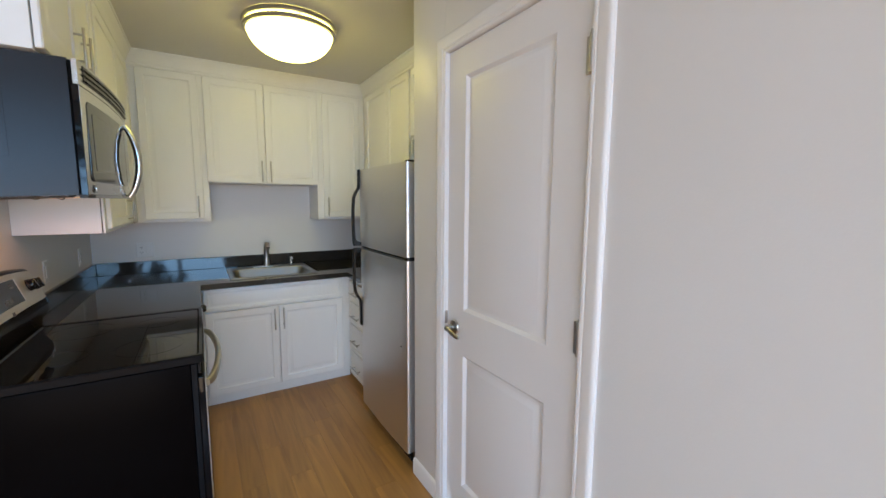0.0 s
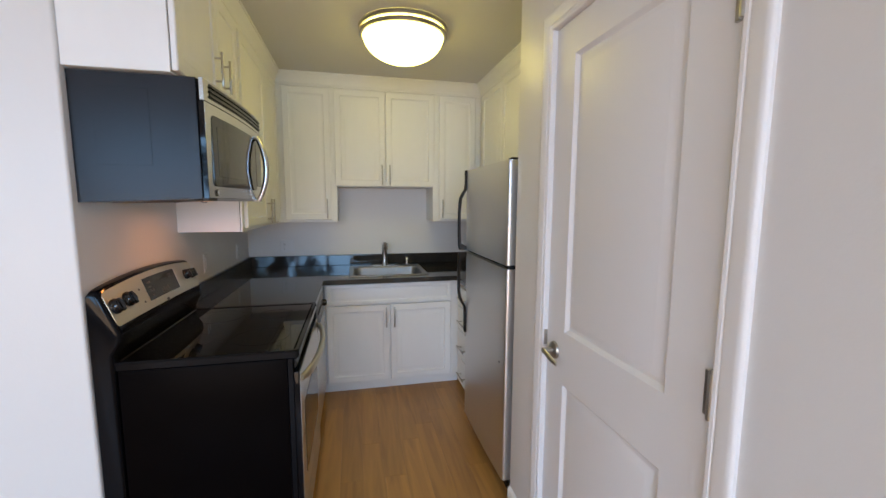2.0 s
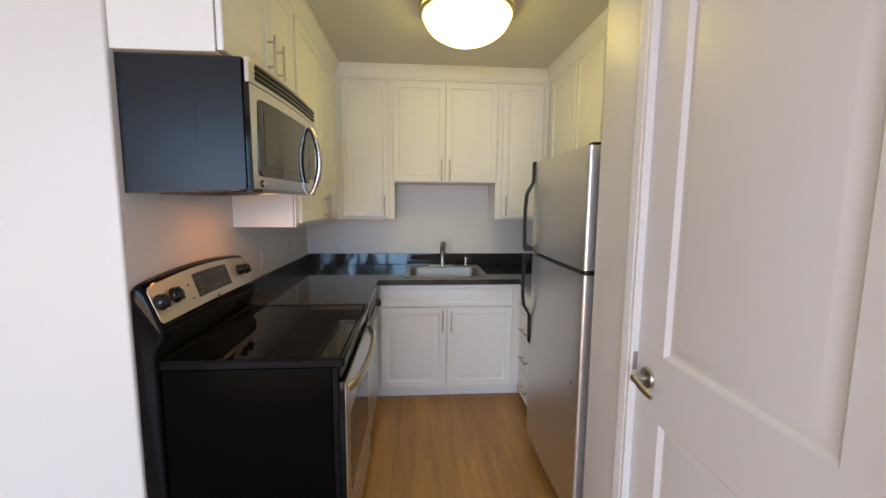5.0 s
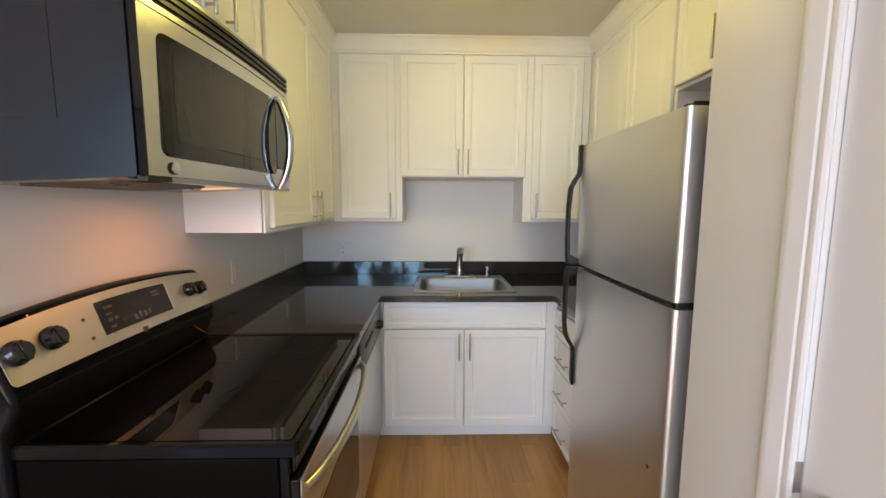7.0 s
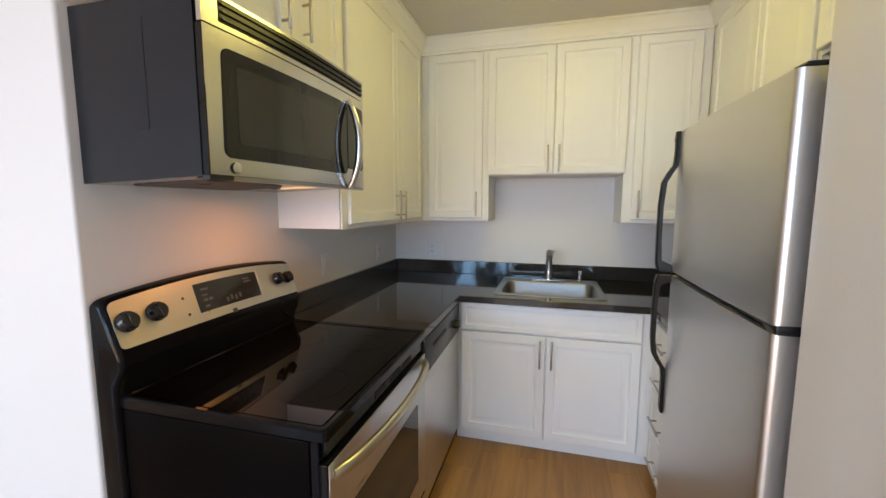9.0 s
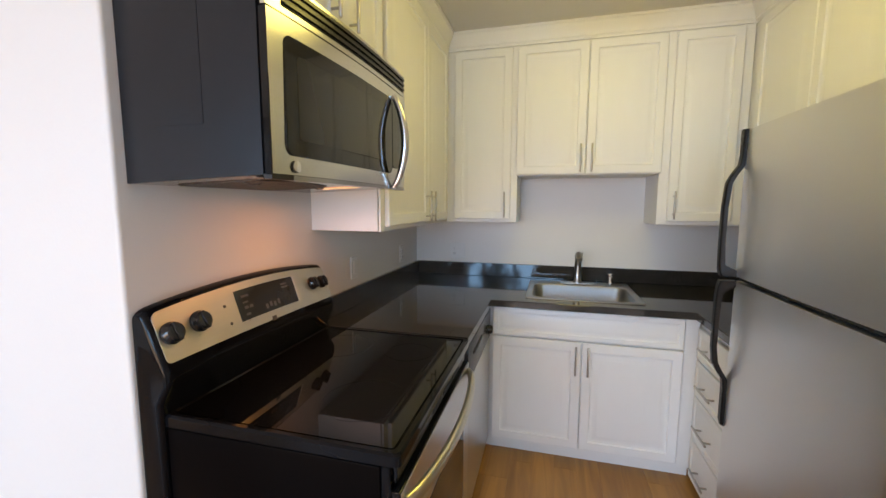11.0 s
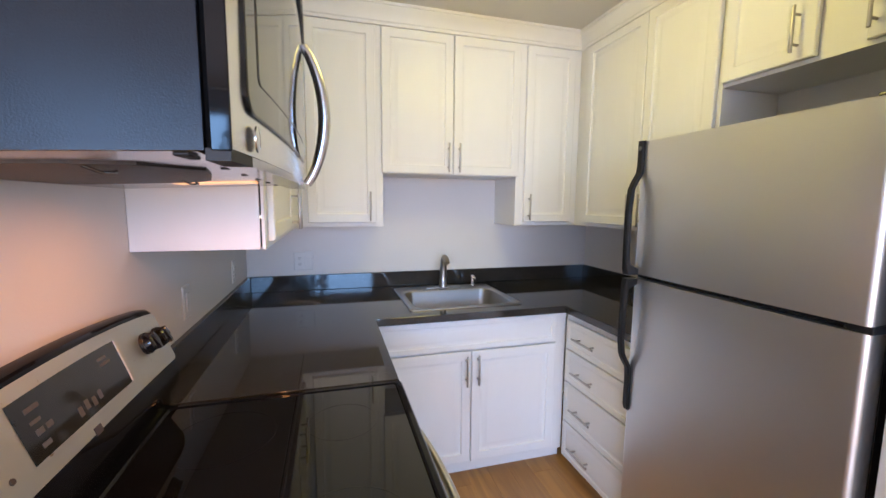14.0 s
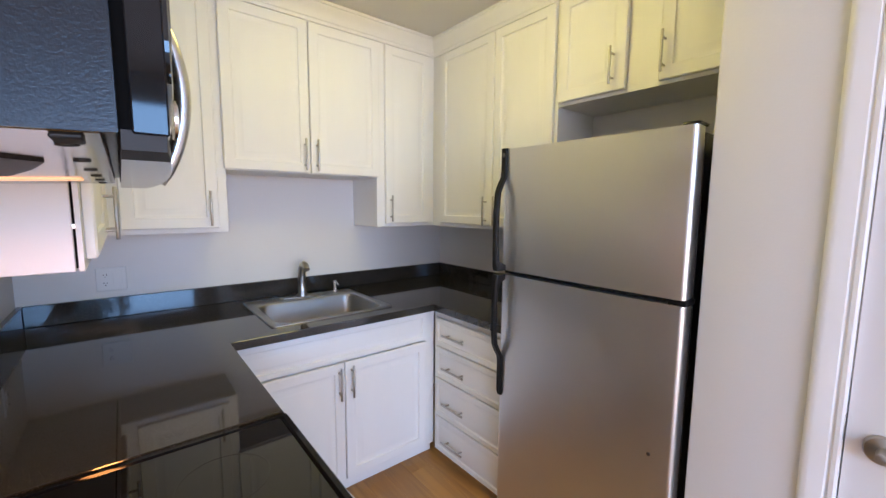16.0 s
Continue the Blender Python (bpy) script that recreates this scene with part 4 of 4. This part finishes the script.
part("lamp_lens", sag(box(-0.52, -0.37, 2.205, 2.255, MZ0 - 0.0018, MZ0 + 0.0012, 0.001)), HOODLENS, pan, "lit amber lamp lens")
for k in range(6):
    part("screw", sag(turned([(0.006, 0.0), (0.006, -0.002), (0.0, -0.0025)], (MXB - 0.032, MY0 + 0.06 + 0.128 * k, MZ0 + 0.0012), n=10)), RUBBER, pan)
part("bracket", sag(box(MXB - 0.036, MXB - 0.022, MY0 + 0.012, MY0 + 0.040, MZ0 - 0.002, MZ0 + 0.0012, 0.001)), RUBBER, pan, "black hinge bracket")
part("lip", bowed(MY0 + 0.066, MY1 - 0.004, MZ0 - 0.008, MZ0 + 0.003, -0.003, MXB - 0.006), HOODPAN, mw, "polished steel underside of the door")
part("end_cap", bowed(MY0 + 0.0005, MY0 + 0.0655, MZ0 - 0.008, MZ0 + 0.003, -0.003, MXB - 0.006), RUBBER, mw, "black lower door corner")

# ---- range ----
GY0, GY1, GXF, GT = 1.688, 2.452, -0.030, 0.905
rng = thing("range", (-0.35, (GY0 + GY1) / 2, 0), "freestanding electric range with black glass cooktop and stainless door", "range")
part("body", box(-0.638, GXF - 0.034, GY0 + 0.001, GY1 - 0.004, 0.03, GT - 0.034, 0.004, 2), ENSIDE, rng, "black enamelled side panels")
for fx in (X_L + 0.06, GXF - 0.09):
    for fy in (GY0 + 0.05, GY1 - 0.05):
        part("leg", rod((fx, fy, 0.0), (fx, fy, 0.032), 0.018, n=12), BLACKP, rng)
# cooktop: raised rim round sunk glass
ct = bmesh.new()
CX0, CX1 = -0.655, GXF + 0.012
rings = []
for i, z, r in ((0.004, GT - 0.033, 0.012), (0.0, GT - 0.030, 0.014), (0.0, GT - 0.006, 0.014), (0.005, GT, 0.012), (0.016, GT, 0.012), (0.022, GT - 0.006, 0.010)):
    rings.append([ct.verts.new((x, y, z)) for x, y in rounded_rect(CX0 + i, CX1 - i, GY0 + i, GY1 - i, r, 5)])
for a, c in zip(rings, rings[1:]):
    for k in range(len(a)):
        ct.faces.new((a[k], a[(k + 1) % len(a)], c[(k + 1) % len(c)], c[k]))
ct.faces.new(rings[0][::-1])
ct.faces.new(rings[-1])
cook = part("cooktop", ct, ENAMEL, rng, "glossy black cooktop rim")
part("glass", extruded(rounded_rect(CX0 + 0.024, CX1 - 0.024, GY0 + 0.024, GY1 - 0.024, 0.008), GT - 0.0055, GT - 0.0025, "z"), GLASSTOP, cook, "black ceramic glass")
for bx, by, br in ((-0.20, 1.90, 0.115), (-0.20, 2.26, 0.085), (-0.47, 1.90, 0.085), (-0.47, 2.26, 0.115)):
    part("burner_ring", turned([(br - 0.002, 0.0), (br, 0.0), (br, 0.0004), (br - 0.002, 0.0004), (br - 0.002, 0.0)], (bx, by, GT - 0.0024), n=48), RINGMARK, cook)


def arch(y, rise=0.026):
    u = (y - (GY0 + GY1) / 2) / ((GY1 - GY0) / 2)
    return rise * (1 - u * u) - 0.06 * max(0.0, abs(u) - 0.95)


# back guard: (x, z, how far it follows the arch)
GUARD = [(X_L + 0.004, 0.04, 0), (X_L + 0.004, 1.162, 1), (X_L + 0.012, 1.172, 1), (-0.680, 1.172, 1), (-0.670, 1.165, 1), (-0.612, 1.012, 0), (-0.612, 0.985, 0), (-0.640, 0.935, 0), (-0.642, 0.04, 0)]
gb = bmesh.new()
cols = []
G0, G1 = GY0 - 0.012, GY1 + 0.008
ENDS = [(0.0, 0.014), (0.002, 0.0085), (0.005, 0.0045), (0.009, 0.0016), (0.014, 0.0)]
stations = [(G0 + d, e) for d, e in ENDS] + [(G0 + (G1 - G0) * k / 32, 0.0) for k in range(1, 32)] + [(G1 - d, e) for d, e in ENDS[::-1]]
for y, e in stations:
    cols.append([gb.verts.new((x - (e if x > -0.66 and z > 0.5 else 0.5 * e if f and x > X_L + 0.01 else 0), y, z + f * arch(y) - (e if f else 0))) for x, z, f in GUARD])
for a, c in zip(cols, cols[1:]):
    for j in range(len(GUARD)):
        gb.faces.new((a[j], a[(j + 1) % len(GUARD)], c[(j + 1) % len(GUARD)], c[j]))
gb.faces.new(cols[0])
gb.faces.new(cols[-1][::-1])
guard = part("back_guard", gb, ENAMEL, rng, "black arched back guard")
GN = Vector((0.153, 0, 0.058)).normalized()


def on_guard(y, v, out=0.0):
    """A place on the sloped face: v from 0 at its foot to 1 at its arched top."""
    x = -0.612 + (-0.670 + 0.612) * v
    z = 1.012 + (1.165 + arch(y) - 1.012) * v
    return Vector((x, y, z)) + GN * out


def guard_plate(y0, y1, v0, v1, out, n=48, round_n=0.0):
    b = bmesh.new()
    cols = []
    ys = [y0 + (y1 - y0) * k / n for k in range(n + 1)]
    if round_n:
        ends = [0.016 * q for q in (0.0, 0.05, 0.18, 0.38, 0.65, 1.0)]
        ys = [y0 + d for d in ends] + [y for y in ys if y0 + 0.02 < y < y1 - 0.02] + [y1 - d for d in ends[::-1]]
    for y in ys:
        d = min(1.0, min(y - y0, y1 - y) / 0.016)
        e = round_n * (1 - math.sqrt(max(0.0, 1 - (1 - d) ** 2)))
        cols.append([b.verts.new(on_guard(y, v0 + e, out)), b.verts.new(on_guard(y, v1 - e, out)), b.verts.new(on_guard(y, v1 - e, -0.002)), b.verts.new(on_guard(y, v0 + e, -0.002))])
    for a, c in zip(cols, cols[1:]):
        for j in range(4):
            b.faces.new((a[j], a[(j + 1) % 4], c[(j + 1) % 4], c[j]))
    b.faces.new(cols[0])
    b.faces.new(cols[-1][::-1])
    return b


fascia = part("control_fascia", guard_plate(1.690, 2.452, 0.16, 0.965, 0.002, round_n=0.09), FASCIA, guard, "arched stainless control fascia")
disp = part("display", guard_plate(1.948, 2.232, 0.32, 0.84, 0.0035, 10), SCREEN, guard, "black display panel")
part("display_edge", guard_plate(2.2325, 2.238, 0.32, 0.84, 0.0045, 2), EDGEMARK, disp)
for a, w, v, hh in ((1.970, 0.030, 0.70, 0.04), (1.970, 0.022, 0.60, 0.03), (1.972, 0.016, 0.50, 0.05), (1.994, 0.014, 0.50, 0.05), (1.972, 0.018, 0.39, 0.04), (2.160, 0.030, 0.72, 0.03), (2.160, 0.036, 0.66, 0.03)):
    part("mark", guard_plate(a, a + w, v, v + hh, 0.0042, 2), MARK, disp)
for i in range(4):
    part("mark", guard_plate(2.062 + 0.020 * i, 2.073 + 0.020 * i, 0.38 + 0.02 * (i % 2), 0.47 + 0.02 * (i % 2), 0.0042, 2), MARK, disp)
part("badge", guard_plate(2.075, 2.095, 0.14, 0.22, 0.0035, 2), DARKMARK, guard)
turnm = GN.to_track_quat("Z", "Y").to_matrix().to_4x4()
for ky, kv, kr in ((1.722, 0.58, 0.029), (1.808, 0.585, 0.029), (2.345, 0.60, 0.026), (2.408, 0.59, 0.026)):
    c = on_guard(ky, kv, 0.002)
    mk = Matrix.Translation(c) @ turnm
    kb = turned([(kr, 0.0), (kr, 0.008), (kr - 0.002, 0.010), (kr - 0.005, 0.022), (kr - 0.009, 0.025), (0.0, 0.025)], (0, 0, 0), n=28)
    box(-0.006, 0.006, -kr + 0.004, kr - 0.004, 0.018, 0.029, 0.002, bm=kb)
    bmesh.ops.transform(kb, verts=kb.verts[:], matrix=mk @ Matrix.Rotation(radians(8), 4, "Z"))
    part("knob", kb, KNOBP, guard, "black control knob")
for ly, lv in ((1.902, 0.66), (1.908, 0.36)):
    part("indicator", turned([(0.005, 0.0), (0.004, 0.002), (0.0, 0.002)], (0, 0, 0), n=12, m=Matrix.Translation(on_guard(ly, lv, 0.002)) @ turnm), DARKMARK, guard)
# front
part("front_frame", box(GXF - 0.034, GXF - 0.012, GY0 + 0.004, GY1 - 0.004, 0.04, GT - 0.034, 0.003), ENAMEL, rng)
part("vent_strip", box(GXF - 0.012, GXF - 0.002, GY0 + 0.020, GY1 - 0.020, 0.825, GT - 0.040, 0.003), BLACKP, rng, "black vent strip above the oven door")
for s in (1.99, 2.11, 2.23):
    for k in range(6):
        part("vent_slot", box(GXF - 0.003, GXF + 0.0005, s + k * 0.014, s + 0.008 + k * 0.014, 0.833, 0.855, 0.0004), RUBBER, rng)
od = part("oven_door", box(GXF - 0.012, GXF + 0.010, GY0 + 0.006, GY1 - 0.006, 0.205, 0.815, 0.004, 2), ENAMEL, rng, "oven door with black edges")
part("door_skin", box(GXF + 0.009, GXF + 0.0125, GY0 + 0.011, GY1 - 0.010, 0.209, 0.811, 0.001), STEEL, od, "brushed stainless steel door skin")
part("window", extruded(rounded_rect(GY0 + 0.105, GY1 - 0.105, 0.315, 0.640, 0.012), GXF + 0.011, GXF + 0.0142, "x"), DKGLASS, od, "dark oven window")
hp = []
for k in range(21):
    u = k / 20
    hp.append((GXF + 0.016 + 0.050 * math.sin(math.pi * u) ** 0.6, GY0 + 0.025 + (GY1 - GY0 - 0.05) * u, 0.782))
part("handle", tube(hp, [0.010] + [0.0135] * 19 + [0.010], n=16, flat=1.35), HANDLE, od, "bowed champagne steel handle")
part("storage_drawer", box(GXF - 0.012, GXF + 0.008, GY0 + 0.006, GY1 - 0.006, 0.055, 0.192, 0.004, 2), ENAMEL, rng, "storage drawer with black edges")
part("drawer_skin", box(GXF + 0.007, GXF + 0.0105, GY0 + 0.011, GY1 - 0.010, 0.059, 0.188, 0.001), STEEL, rng, "brushed stainless drawer skin")

# ---- dishwasher ----
DY0, DY1 = 2.462, 3.112
dw = thing("dishwasher", (-0.35, (DY0 + DY1) / 2, 0), "built-in dishwasher with stainless door and black control strip", "dishwasher")
part("body", box(X_L + 0.06, XB_L - 0.022, DY0, DY1, 0.02, CT0 - 0.003), BLACKP, dw)
part("control_strip", box(XB_L - 0.022, XB_L + 0.006, DY0 + 0.010, DY1 - 0.002, 0.700, CT0 - 0.006, 0.004, 2), BLACKP, dw, "black control strip")
part("latch", box(XB_L + 0.004, XB_L + 0.012, DY0 + 0.12, DY0 + 0.34, 0.792, 0.806, 0.003), RUBBER, dw)
part("knob", turned([(0.024, 0.0), (0.024, 0.010), (0.018, 0.022), (0.0, 0.024)], (XB_L + 0.006, DY1 - 0.075, 0.760), "X", 24), BLACKP, dw, "black timer knob")
part("door", box(XB_L - 0.022, XB_L + 0.003, DY0 + 0.010, DY1 - 0.002, 0.105, 0.696, 0.004, 2), STEEL, dw, "stainless steel door")
part("toe_panel", box(XB_L - 0.05, XB_L - 0.024, DY0 + 0.002, DY1 - 0.002, 0.01, 0.098, 0.003), BLACKP, dw)

# ---- floor ----
floor = structure("floor", box(X_W - T, X_R + T, Y_S - T, Y_B + T, -0.02, -0.0025), SUBFLOOR, "warm oak-look plank floor", "floor")
rf = random.Random(4)
PW, PL = 0.118, 0.96
shared = {}


def plank(x0, x1, y0, y1):
    key = (round(x1 - x0, 3), round(y1 - y0, 3))
    if key not in shared:
        b = box(0.0002, x1 - x0 - 0.0002, 0.0002, y1 - y0 - 0.0002, -0.0025, 0.0, 0.0005)
        me = bpy.data.meshes.new("plank")
        b.to_mesh(me)
        b.free()
        me.materials.append(FLOOR)
        shared[key] = me
    ob = new("plank", shared[key])
    ob.location = (x0, y0, 0)
    ob.parent = floor


nx = int((X_R - X_W) / PW) + 1
for i in range(nx):
    a = X_W + i * PW
    c = min(a + PW, X_R)
    lo = Y_S if a < X_C else DOOR_Y0 - 0.3
    hi = Y_B if a + PW > X_L else Y_N
    y = lo - round(rf.uniform(0, 6)) / 6 * PL
    while y < hi - 0.01:
        s, e = max(y, lo), min(y + PL, hi)
        if e - s > 0.02 and c - a > 0.01:
            plank(a, c, s, e)
        y += PL
